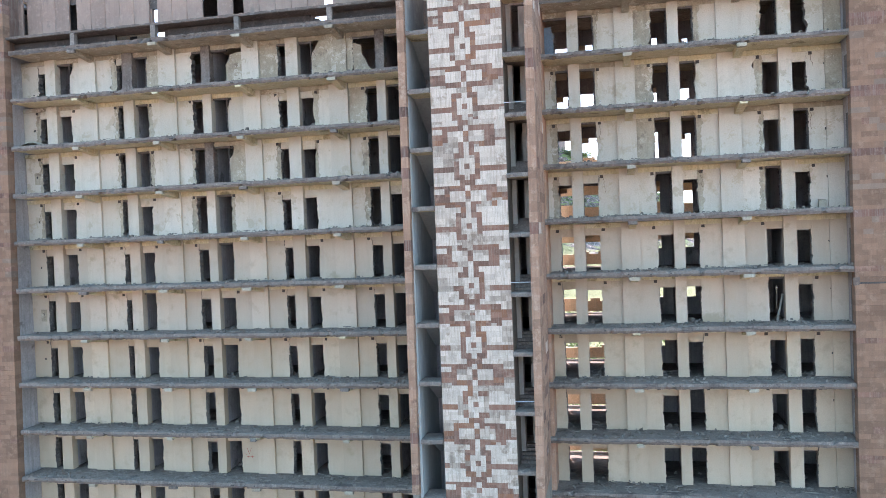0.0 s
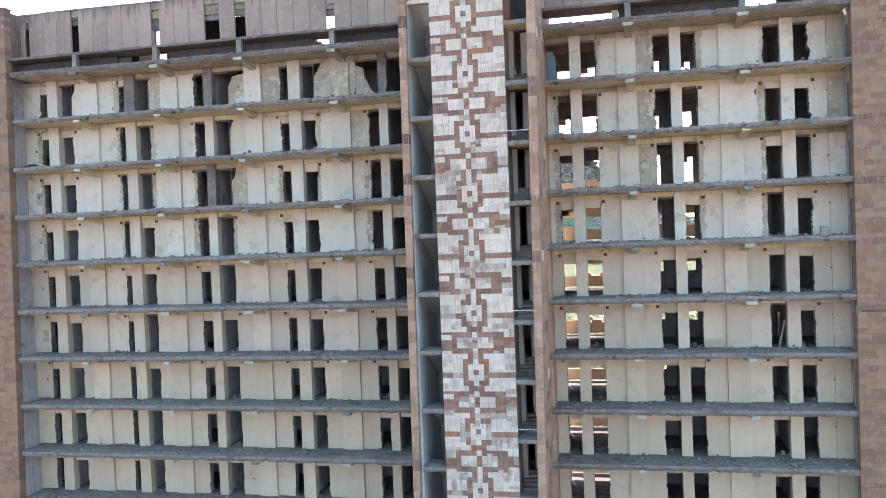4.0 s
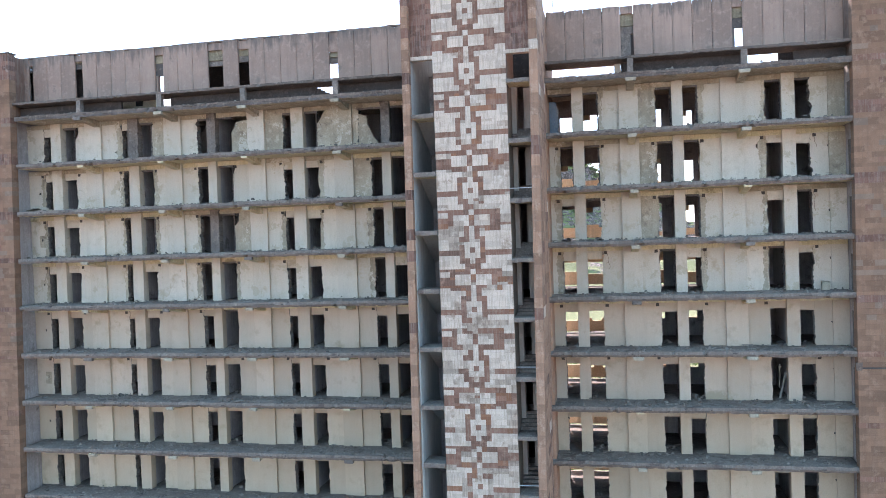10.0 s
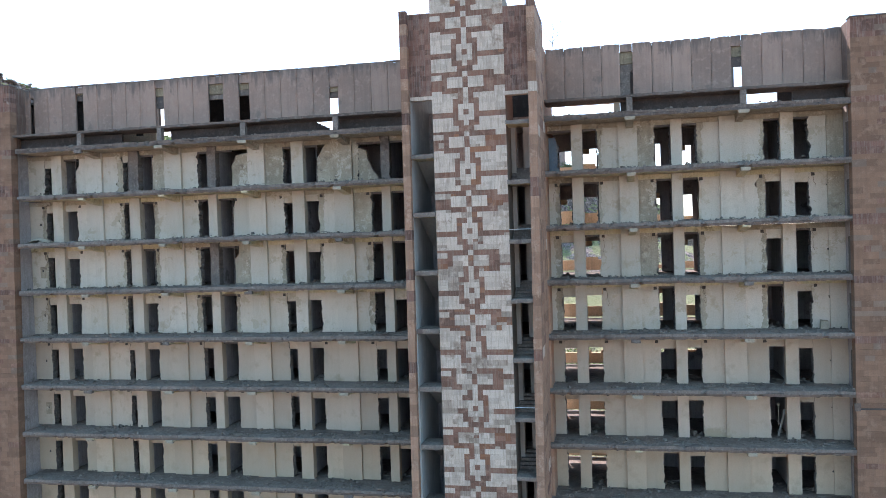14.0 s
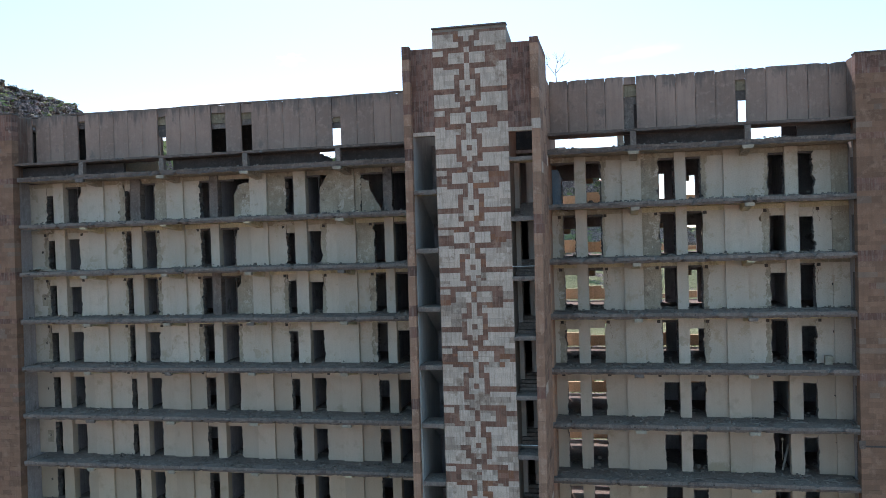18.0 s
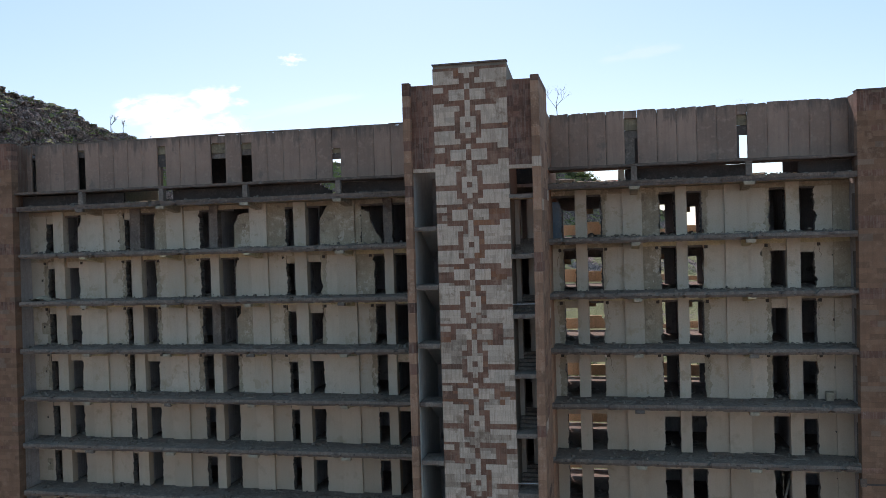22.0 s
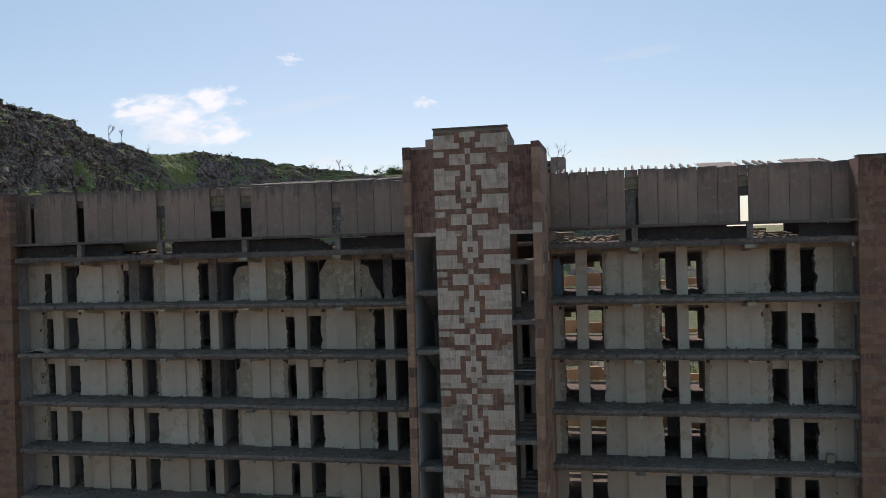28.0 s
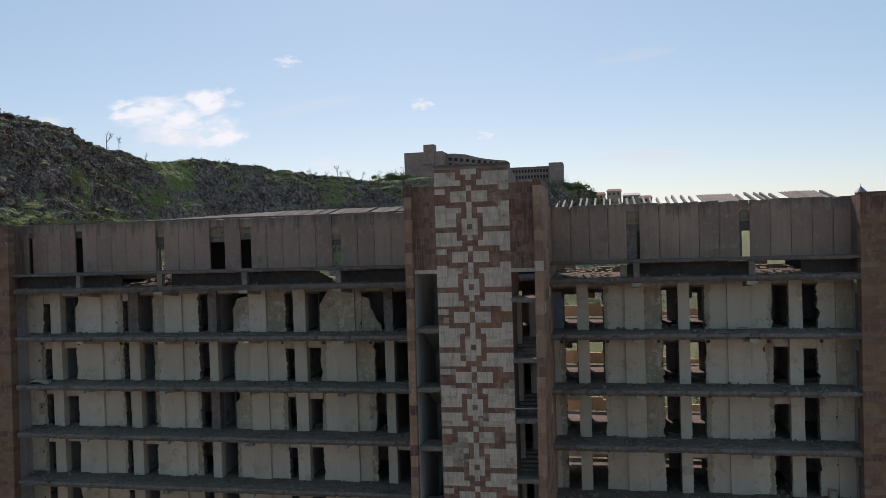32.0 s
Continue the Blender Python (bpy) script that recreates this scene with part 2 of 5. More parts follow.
M_RUBBLE = material("rubble", [(0.215, 0.178, 0.15), (0.145, 0.122, 0.104), (0.265, 0.222, 0.186)], 4.0, 0.95, 0.5, 12, 0, None, 0.6, 0.45, True)
M_WHITEPAINT = material("white_painted_concrete", [(0.42, 0.35, 0.265), (0.34, 0.28, 0.21), (0.45, 0.38, 0.29)], 5.0, 0.9, 0.5, 16, 0.3, (0.2, 0.16, 0.12), 0.58)
M_OCHRE = material("peach_render", [(0.74, 0.53, 0.34), (0.67, 0.46, 0.28), (0.76, 0.58, 0.40)], 2.0, 0.92, 0.3, 12, 0.2)
M_SHEET = material("corrugated_cement_sheet", [(0.218, 0.189, 0.162), (0.156, 0.136, 0.117), (0.252, 0.217, 0.188)], 2.0, 0.85, 0.3, 10, 0.3, None, 0.6, 0.25)
M_TIMBER = material("grey_weathered_timber", [(0.33, 0.30, 0.26), (0.25, 0.225, 0.195), (0.38, 0.35, 0.31)], 5.0, 0.9, 0.4, 25, 0, None, 0.6, 0.25)
# yellow paint darkened for dirt and for the shade in the gaps
M_GAPPAINT = material("shaded_dirty_yellow_paint", [(0.30, 0.24, 0.16), (0.21, 0.165, 0.11), (0.36, 0.295, 0.2)], 4.0, 0.92, 0.4, 14, 0.4, (0.09, 0.07, 0.055), 0.56)
# very pale so that the board looks sunlit; sunlight put into the colour
M_BOARD = material("sunlit_board_tone", [(0.80, 0.70, 0.53), (0.74, 0.64, 0.47), (0.82, 0.74, 0.58)], 2.0, 0.9, 0.2, 14, 0.1)
M_LATH = material("yellowed_lath", [(0.25, 0.205, 0.13), (0.17, 0.14, 0.09), (0.31, 0.26, 0.17)], 5.0, 0.9, 0.4, 25, 0, None, 0.6, 0.4)
M_STEEL = material("rusty_steel", [(0.16, 0.09, 0.06), (0.10, 0.06, 0.045)], 8.0, 0.7, 0.3, 40, 0, None, 0.6, 0, False, 0.6)
M_LIGHTSTEEL = material("galvanised_rail", [(0.55, 0.56, 0.57), (0.45, 0.46, 0.47)], 8.0, 0.5, 0.1, 40, 0, None, 0.6, 0, False, 0.7)
# near-black: soot on door jambs, elsewhere the painted shade of gaps and holes
M_SOOT_SHADE = material("soot_and_shade_black", [(0.08, 0.064, 0.058), (0.055, 0.045, 0.042), (0.10, 0.08, 0.072)], 3.0, 0.95, 0.4, 12)
M_BLUE = material("blue_wall_paint", [(0.17, 0.22, 0.27), (0.12, 0.16, 0.20), (0.28, 0.29, 0.29)], 2.0, 0.9, 0.2, 12, 0.2)


# ---- building helpers ----
RNG = random.Random(7)


def box(bm, x0, x1, y0, y1, z0, z1, jit=0.0):
    v = [bm.verts.new((x + RNG.uniform(-jit, jit), y + RNG.uniform(-jit, jit), z + RNG.uniform(-jit, jit)))
         for x in (x0, x1) for y in (y0, y1) for z in (z0, z1)]
    for f in ((0, 1, 3, 2), (4, 6, 7, 5), (0, 4, 5, 1), (2, 3, 7, 6), (0, 2, 6, 4), (1, 5, 7, 3)):
        bm.faces.new([v[i] for i in f])
    return v


def part(name, bm, mat, parent=None, label="", smooth=False):
    bmesh.ops.recalc_face_normals(bm, faces=bm.faces)
    me = bpy.data.meshes.new(name)
    bm.to_mesh(me)
    bm.free()
    for m_ in mat if isinstance(mat, (list, tuple)) else [mat]:
        me.materials.append(m_)
    if smooth:
        me.shade_smooth()
    ob = new(name, me)
    ob.parent = parent
    if label:
        ob["label"] = label
    return ob


UNIT = {}


def block(name, dims, mat, parent, label=""):
    """A plain stone, tile or step as an object of its own on one shared cube."""
    key = mat.name
    if key not in UNIT:
        bm = bmesh.new()
        box(bm, 0, 1, 0, 1, 0, 1)
        bmesh.ops.recalc_face_normals(bm, faces=bm.faces)
        me_ = bpy.data.meshes.new(name)
        bm.to_mesh(me_)
        bm.free()
        me_.materials.append(mat)
        UNIT[key] = me_
    ob = new(name, UNIT[key])
    x0_, x1_, y0_, y1_, z0_, z1_ = dims
    ob.location, ob.scale = (x0_, y0_, z0_), (x1_ - x0_, y1_ - y0_, z1_ - z0_)
    ob.parent = parent
    if label:
        ob["label"] = label
    return ob


def box_part(name, dims, mat, parent, label="", jit=0.0, bevel=0.0):
    bm = bmesh.new()
    box(bm, *dims, jit)
    if bevel:
        bmesh.ops.bevel(bm, geom=bm.edges[:], offset=bevel, segments=1, affect="EDGES")
    return part(name, bm, mat, parent, label)


def thing(name, label, category, group="", kind="", at=(0, 0, 0)):
    ob = new(name)
    ob.empty_display_size = 0.2
    ob.location = at
    return tagged(ob, label, category, group, kind)


def jagged_wall(x0, x1, y0, y1, z0, z1, left=0.0, right=0.0, seed=0, step=0.065):
    """Upright wall piece whose left and right edges are torn by up to about left and right metres."""
    r = random.Random(seed)
    bm = bmesh.new()
    n = max(2, int((z1 - z0) / step)) if (left or right) else 2
    rows = []
    ph = r.uniform(0, 90)
    bite_l, bite_r = (r.uniform(z0, z1), r.uniform(0.15, 0.5)), (r.uniform(z0, z1), r.uniform(0.15, 0.5))

    def tear(z, key, bite):
        big = noise.noise((z * 0.9, key, 1.7)) * 0.5 + noise.noise((z * 4.1, key, 5.2)) * 0.6
        course = noise.noise((math.floor(z / 0.14) * 0.73, key, 9.1)) * 1.2
        return big + course + r.uniform(-0.35, 0.35) + 1.3 * max(0.0, 1 - abs(z - bite[0]) / bite[1])

    for i in range(n + 1):
        z = z0 + (z1 - z0) * i / n
        dl = left * min(2.2, max(-1.4, tear(z, ph, bite_l)))
        dr = -right * min(2.2, max(-1.4, tear(z, ph + 33, bite_r)))
        rows.append([bm.verts.new(p) for p in ((x0 + dl, y0, z), (x1 + dr, y0, z), (x1 + dr + right * r.uniform(-0.5, 0.5), y1, z), (x0 + dl + left * r.uniform(-0.5, 0.5), y1, z))])
    for lo, hi in zip(rows, rows[1:]):
        for k in range(4):
            f = bm.faces.new((lo[k], lo[(k + 1) % 4], hi[(k + 1) % 4], hi[k]))
            if (k == 1 and right > 0.03) or (k == 3 and left > 0.03):
                f.material_index = 1
    bm.faces.new(rows[0][::-1])
    bm.faces.new(rows[-1])
    return bm


def torn_panel(x1, y0, y1, outline, seed):
    """Wall remnant right of a doorway; outline: points of its torn edge from the floor up, then on to x1."""
    r = random.Random(seed)
    edge = []
    for (xa, za), (xb, zb) in zip(outline, outline[1:]):
        n = max(2, int(math.hypot(xb - xa, zb - za) / 0.07))
        edge += [(xa + (xb - xa) * q / n + r.uniform(-0.03, 0.03), za + (zb - za) * q / n + (r.uniform(-0.025, 0.025) if q else 0.0)) for q in range(n)]
    edge += [outline[-1], (x1, outline[-1][1]), (x1, outline[0][1])]
    bm = bmesh.new()
    front = [bm.verts.new((x, y0, z)) for x, z in edge]
    back = [bm.verts.new((x + r.uniform(-0.02, 0.02), y1, z)) for x, z in edge]
    bm.faces.new(front)
    bm.faces.new(back[::-1])
    for q in range(len(edge)):
        f = bm.faces.new((front[q], back[q], back[(q + 1) % len(edge)], front[(q + 1) % len(edge)]))
        f.material_index = 1
    bmesh.ops.triangulate(bm, faces=[f for f in bm.faces if len(f.verts) > 4])
    return bm


def broken_slab(x0, x1, yf, yr, zb, zt, seed, rough=0.05, step=0.2):
    """Floor slab with a chipped front edge; returns its bmesh, soffit faces in slot 1."""
    r = random.Random(seed)
    bm = bmesh.new()
    n = int((x1 - x0) / step)
    prev, sag = None, 0.0
    for i in range(n + 1):
        x = x0 + (x1 - x0) * i / n
        chip = rough * (3.4 if r.random() < 0.07 else 0.6)
        sag = 0.85 * sag + r.uniform(-0.007, 0.007)
        jt, jb = r.uniform(0, chip), r.uniform(0, chip * 1.4)
        pts = ((yf + jb + 0.015, zb + r.uniform(-0.012, 0.03) + sag), (yf + jt * 0.4, zb + 0.45 * (zt - zb) + sag), (yf + jt, zt - r.uniform(0, chip * 0.8) + sag), (yf + 0.35, zt + sag * 0.4), (yr, zt), (yr, zb), (yf + 0.3, zb + 0.02))
        ring = [bm.verts.new((x, y, z)) for y, z in pts]
        if prev:
            for k in range(7):
                f = bm.faces.new((prev[k], prev[(k + 1) % 7], ring[(k + 1) % 7], ring[k]))
                if k in (5, 6):
                    f.material_index = 1
                elif k == 0:
                    f.material_index = 2
        else:
            bm.faces.new(ring[::-1])
        prev = ring
    bm.faces.new(prev)
    return bm


def rubble(name, x0, x1, y0, y1, z, count, seed, size=0.095, label="broken concrete and plaster rubble lying along the slab"):
    r = random.Random(seed)
    verts, faces = [], []
    heaps = [(r.uniform(x0, x1), r.uniform(y0, y1)) for _ in range(max(3, count // 22))]
    for _ in range(count):
        if r.random() < 0.55:
            hx, hy = r.choice(heaps)
            x, y, lift = hx + r.gauss(0, 0.45), hy + r.gauss(0, 0.2), abs(r.gauss(0, 0.05))
        else:
            x, y, lift = r.uniform(x0, x1), r.uniform(y0, y1), 0
        x, y = min(max(x, x0), x1), min(max(y, y0), y1)
        s = size * (0.35 + r.random() ** 3 * 1.8)
        base = len(verts)
        ang, sx, sy, sz = r.uniform(0, 3.14), s, s * r.uniform(0.5, 1.0), s * r.uniform(0.3, 0.7)
        if r.random() < 0.3:
            ang, sx, sy, sz = r.gauss(0, 0.5), s * r.uniform(2.5, 5.0), s * 0.45, s * 0.22
        c, sn = math.cos(ang), math.sin(ang)
        for dx, dy, dz in ((-1, -1, 0), (1, -1, 0), (1, 1, 0), (-1, 1, 0), (-0.6, -0.7, 1), (0.7, -0.5, 1), (0.5, 0.7, 1), (-0.7, 0.6, 1)):
            px, py = dx * sx * r.uniform(0.4, 0.6), dy * sy * r.uniform(0.4, 0.6)
            verts.append((x + px * c - py * sn, y + px * sn + py * c, z - 0.01 + lift + dz * sz * r.uniform(0.7, 1.2)))
        for f in ((0, 3, 2, 1), (4, 5, 6, 7), (0, 1, 5, 4), (1, 2, 6, 5), (2, 3, 7, 6), (3, 0, 4, 7)):
            faces.append([base + i for i in f])
    me = bpy.data.meshes.new(name)
    me.from_pydata(verts, [], faces)
    me.materials.append(M_RUBBLE)
    ob = new(name, me)
    return tagged(ob, label, "rubble", "", "stuff")


# ---- plan of the building ----
STOREY, TOP = 3.3, 39.55            # top of the highest slab; slab k lies 3.3 m lower each
SLABS = 12
THICK = 0.35
WALL_Y, REAR_Y, BACK_Y = 2.35, 7.2, 9.2
LEFT = (-40.55, -11.42)
RIGHT = (-3.85, 13.2)
# doorway pairs: outer edge, pillar edges, outer edge
PAIRS = {"left": [(-40.10, -39.33, -38.52, -37.55), (-33.79, -33.20, -32.40, -31.49), (-28.02, -27.15, -26.52, -25.47), (-21.70, -21.00, -20.15, -19.27), (-15.55, -14.76, -14.16, -13.25)],
         "right": [(-3.19, -2.40, -1.71, -0.81), (2.68, 3.60, 4.25, 5.11), (8.98, 9.85, 10.59, 11.44)]}
PILASTERS = {"left": [(-36.65, -35.37), (-30.45, -29.18), (-24.20, -22.98), (-18.08, -16.77)], "right": [(0.47, 1.62), (6.42, 7.69)]}
BEAMS = {"left": [-35.6, -29.52, -23.5, -17.12], "right": [1.17, 7.55]}
# doorways that lost their lintel, as storey from the top, pair, side
TALL = {"left": {(0, 0, 1), (0, 1, 1), (0, 2, 0), (0, 2, 1), (0, 3, 0), (0, 3, 1), (0, 4, 0), (0, 4, 1), (1, 1, 0), (1, 1, 1), (1, 2, 0), (1, 2, 1), (1, 4, 0), (1, 4, 1),
                 (2, 1, 0), (2, 1, 1), (2, 2, 0), (2, 2, 1), (2, 4, 0), (2, 4, 1), (3, 1, 0), (3, 2, 0), (3, 2, 1), (3, 4, 0), (4, 2, 1), (5, 1, 1), (7, 1, 0), (7, 1, 1), (7, 2, 1)},
        "right": {(0, 0, 0), (0, 0, 1), (0, 1, 0), (0, 1, 1), (0, 2, 0), (0, 2, 1), (1, 0, 0), (1, 0, 1), (1, 1, 0), (1, 1, 1), (2, 0, 1), (2, 1, 0), (2, 1, 1), (2, 2, 1), (3, 1, 0), (3, 2, 0), (5, 2, 0), (7, 2, 1), (7, 1, 1)}}


BARE_PILASTERS = {(0, -18)}
BARE_PANELS = {("left", 0, 3, 0), ("left", 0, 3, 1), ("left", 0, 4, 0), ("left", 0, 4, 1), ("left", 1, 4, 1), ("left", 2, 3, 0), ("left", 0, 2, 0), ("right", 0, 1, 1), ("right", 1, 1, 1), ("right", 2, 1, 1)}
TORN = {("left", 0, 1, 0): [(0, 0), (0.02, 1.0), (0, 1.75), (0.26, 2.0), (0.3, 2.65)], ("left", 0, 3, 0): [(0, 0), (0.03, 0.9), (0, 1.5), (0.1, 1.72), (0.28, 1.9), (0.34, 2.25), (0.9, 2.36)],
        ("left", 0, 4, 0): [(0, 0), (-0.05, 0.8), (0, 1.55), (0.1, 1.9), (0.3, 2.15), (0.42, 2.4), (0.6, 2.65)], ("left", 1, 3, 0): [(0, 0), (0.04, 1.2), (-0.04, 1.9), (0.2, 2.3), (0.24, 2.65)],
        ("right", 1, 2, 0): [(0, 0), (0.05, 0.7), (-0.04, 1.3), (0.1, 1.8), (0.02, 2.65)], ("left", 2, 3, 0): [(0, 0), (0.05, 0.8), (0, 1.7), (0.3, 2.1), (0.34, 2.65)]}
GREY_PILLARS = {("left", 0, 1), ("left", 0, 2), ("left", 2, 2), ("left", 0, 4)}


def wing(side, x_range):
    x0, x1 = x_range
    ob = thing("hotel_wing", "derelict concrete hotel wing with stripped balconies and empty doorways", "building", "wings of the hotel")
    pairs, pil = PAIRS[side], PILASTERS[side]
    wx0, wx1 = (-41.45, -11.3) if side == "left" else (-4.2, 13.35)
    for k in range(SLABS):
        zt = TOP - STOREY * k
        zb = zt - THICK
        seed = k * 31 + (0 if side == "left" else 500)
        part("slab", broken_slab(x0 - (0.3 if side == "right" else 0.018 * (TOP - zt)), x1, 0.0, BACK_Y, zb, zt, seed, 0.085 if k < 3 else 0.06), (M_LEDGE, M_BARE, M_DARKC) if k == 0 else (M_SLAB, M_SOFFIT, M_LEDGE), ob, "grey concrete floor slab with a chipped edge")
        for bx in BEAMS[side]:
            bm = bmesh.new()
            w = 0.22
            v = [bm.verts.new(p) for s in (-w, w) for p in ((bx + s, 0.06, zb + 0.03), (bx + s, 0.06, zb - 0.10), (bx + s, WALL_Y - 0.2, zb - 0.42), (bx + s, WALL_Y - 0.2, zb + 0.03))]
            for f in ((0, 1, 2, 3), (7, 6, 5, 4), (0, 4, 5, 1), (1, 5, 6, 2), (2, 6, 7, 3), (3, 7, 4, 0)):
                bm.faces.new([v[i] for i in f])
            part("beam", bm, M_SOFFIT if k else M_BARE, ob)
            if (k * 7 + int(bx * 3)) % 9:
                bm = bmesh.new()
                wl, wr_ = 0.27 + 0.06 * math.sin(k * 5.1 + bx), 0.27 + 0.07 * math.cos(k * 3.3 + bx)
                box(bm, bx - wl, bx + wr_, -0.04, 0.25, zb - 0.19, zb + 0.015, 0.02)
                bmesh.ops.bevel(bm, geom=bm.edges[:], offset=0.022, segments=2, affect="EDGES")
                part("bracket", bm, M_WHITEPAINT if (k + int(bx)) % 5 else M_SLAB, ob, "chipped white beam end under the slab")
        # storey below this slab
        zf, zc = zt - STOREY, zb
        zr = zc - 0.30
        paint = M_WHITE if k <= 3 else M_CREAM if k <= 5 else M_YELLOW
        band = M_BARE if k == 0 else M_SOFFIT
        rough = (0.085, 0.075, 0.065, 0.06, 0.042)[min(k, 4)]
        last = wx0
        stops = [wx0] + [0.5 * (p0 + p1) for p0, p1 in pil] + [wx1]
        for j, (c0, c1) in enumerate(zip(stops, stops[1:])):
            box_part("ring_beam", (c0 + 0.003, c1 - 0.003, WALL_Y - 0.06, WALL_Y + 0.28, zr, zc - 0.004), M_BARE if k < 3 and (k + j) % 3 == 1 else band, ob, "", 0.0)
        for p0, p1 in pil:
            part("pilaster", jagged_wall(p0, p1, WALL_Y - 0.20, WALL_Y + 0.28, zf, zc - 0.004, 0.006, 0.006, seed + int(p0 * 9)), M_BARE if (k, int(p0)) in BARE_PILASTERS else paint, ob)
        for i, (a0, a1, a2, a3) in enumerate(pairs):
            if side == "left" and k == 0 and i == 4:
                a0 = -16.35
            if side == "right" and k == 0 and i == 0:
                a0 = -4.12
            inner = [p for p in pil if last < p[0] and p[1] < a0]
            cuts = [(last, inner[0][0]), (inner[0][1], a0)] if inner else [(last, a0)]
            for j, (c0, c1) in enumerate(cuts):
                m_ = M_BARE if (side, k, i, j) in BARE_PANELS else paint
                torn_l = rough if j == 0 and i else 0
                torn_r = rough if j == len(cuts) - 1 else 0
                rs = random.Random(seed * 5 + i * 7 + j)
                e0, e1 = c0, c1
                if k <= 3 and m_ is paint and c1 - c0 > 0.9 and (side, k, i, j) not in TORN:
                    if torn_l and rs.random() < 0.75:
                        e0 = c0 + rs.uniform(0.16, 0.42)
                        part("bare_strip", jagged_wall(c0, e0 + 0.1, WALL_Y + 0.02, WALL_Y + 0.5, zf, zr, torn_l, 0, seed * 7 + i * 3 + j), (M_BARE, M_EDGE), ob, "masonry stripped of its plaster")
                    if torn_r and rs.random() < 0.75:
                        e1 = c1 - rs.uniform(0.16, 0.42)
                        part("bare_strip", jagged_wall(e1 - 0.1, c1, WALL_Y + 0.02, WALL_Y + 0.5, zf, zr, 0, torn_r, seed * 7 + i * 3 + j + 1), (M_BARE, M_EDGE), ob, "masonry stripped of its plaster")
                if (side, k, i, j) in TORN:
                    part("wall_panel", torn_panel(c1, WALL_Y, WALL_Y + 0.4, [(c0 + dx, zf + min(dz, zr - zf)) for dx, dz in TORN[side, k, i, j]], seed + i), (m_, M_EDGE), ob, "wall torn away beside the doorway")
                    continue
                part("wall_panel", jagged_wall(e0, e1, WALL_Y, WALL_Y + (0.5 if (e0, e1) == (c0, c1) else 0.2), zf, zr, torn_l * (1.3 if e0 > c0 else 1), torn_r * (1.3 if e1 < c1 else 1), seed * 7 + i * 3 + j + 2), (m_, M_EDGE if (e0, e1) == (c0, c1) else M_BARE), ob)
            sooty = (side, k, i) in GREY_PILLARS
            part("pillar", jagged_wall(a1, a2, WALL_Y - 0.28, WALL_Y + 0.3, zf, zc - 0.004, 0.03 if sooty else 0.008, 0.03 if sooty else 0.008, seed + i), (M_SLAB if sooty else paint, M_EDGE), ob)
            for d, (p0, p1) in enumerate(((a0, a1), (a2, a3))):
                if (k, i, d) not in TALL[side]:
                    top = zf + 2.15 + 0.06 * ((k + i * 2 + d) % 3 - 1)
                    part("lintel", jagged_wall(p0 - 0.02, p1 + 0.02, WALL_Y + 0.05, WALL_Y + 0.22, top, zr, 0, 0, seed), paint, ob)
                else:
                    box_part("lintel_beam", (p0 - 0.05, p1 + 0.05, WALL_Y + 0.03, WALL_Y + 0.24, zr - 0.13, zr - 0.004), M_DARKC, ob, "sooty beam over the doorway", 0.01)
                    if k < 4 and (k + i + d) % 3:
                        part("charred_jamb", jagged_wall(p1 - 0.07, p1 + 0.03, WALL_Y - 0.006, WALL_Y + 0.3, zf, zr - 0.17, 0.05, 0.02, seed + i * 11 + d), (M_SOOT_SHADE, M_SOOT_SHADE), ob, "charred door jamb")
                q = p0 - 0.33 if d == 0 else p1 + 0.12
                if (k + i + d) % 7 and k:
                    # box proud of the wall; the pocket's shade is its near-black colour
                    box_part("beam_pocket", (q, q + 0.19, WALL_Y - 0.012, WALL_Y + 0.05, zr - 0.20, zr - 0.02), M_SOOT_SHADE, ob, "near-black square painted as a shaded pocket in the wall", 0.015)
            # party wall on the pillar's line
            px = 0.5 * (a1 + a2)
            box_part("party_wall", (px - 0.12, px + 0.12, WALL_Y + 0.3, REAR_Y, zf, zc - 0.004), M_INSIDE, ob)
            last = a3
        part("wall_panel", jagged_wall(last, wx1, WALL_Y, WALL_Y + 0.5, zf, zr, rough, 0, seed + 99), (paint, M_EDGE), ob)
        if side == "left" and k == 0:
            bm = bmesh.new()
            v = [bm.verts.new(p) for y in (WALL_Y + 0.03, WALL_Y + 0.22) for p in ((-16.35, y, zf), (-15.0, y, zf), (-15.1, y, zf + 0.45), (-15.35, y, zf + 0.7), (-15.6, y, zf + 1.3), (-15.75, y, zf + 1.5), (-15.8, y, zf + 2.1), (-16.35, y, zf + 2.3))]
            bm.faces.new(v[:8])
            bm.faces.new(v[8:][::-1])
            for q in range(8):
                bm.faces.new((v[q], v[(q + 1) % 8], v[8 + (q + 1) % 8], v[8 + q]))
            part("wall_remnant", bm, M_BARE, ob, "torn remnant of a brick infill wall")
        if side == "right":
            part("pilaster", jagged_wall(12.42, 13.342, WALL_Y - 0.12, WALL_Y - 0.004, zf, zr, 0.006, 0, seed + 41), M_BARE if k < 2 else paint, ob)
            # no opening here: a dark sheet carries the doorway's shade
            box_part("side_doorway", (13.345, 13.40, 0.95, 1.75, zf + 0.01, zf + 2.1), M_DARKC, ob, "thin dark sheet painted as a shaded doorway in the end wall")
        if side == "left":
            spans = [(wx0, wx1)]
        else:
            spans = [(wx0, -3.45), (-2.25, -1.85), (-0.55, 2.95), (3.28 if k == 0 else 3.16, 4.45), (5.25, wx1)]
        for s0, s1 in spans:
            box_part("rear_wall", (s0, s1, REAR_Y, REAR_Y + 0.2, zf, zc - 0.004), M_INSIDE, ob)
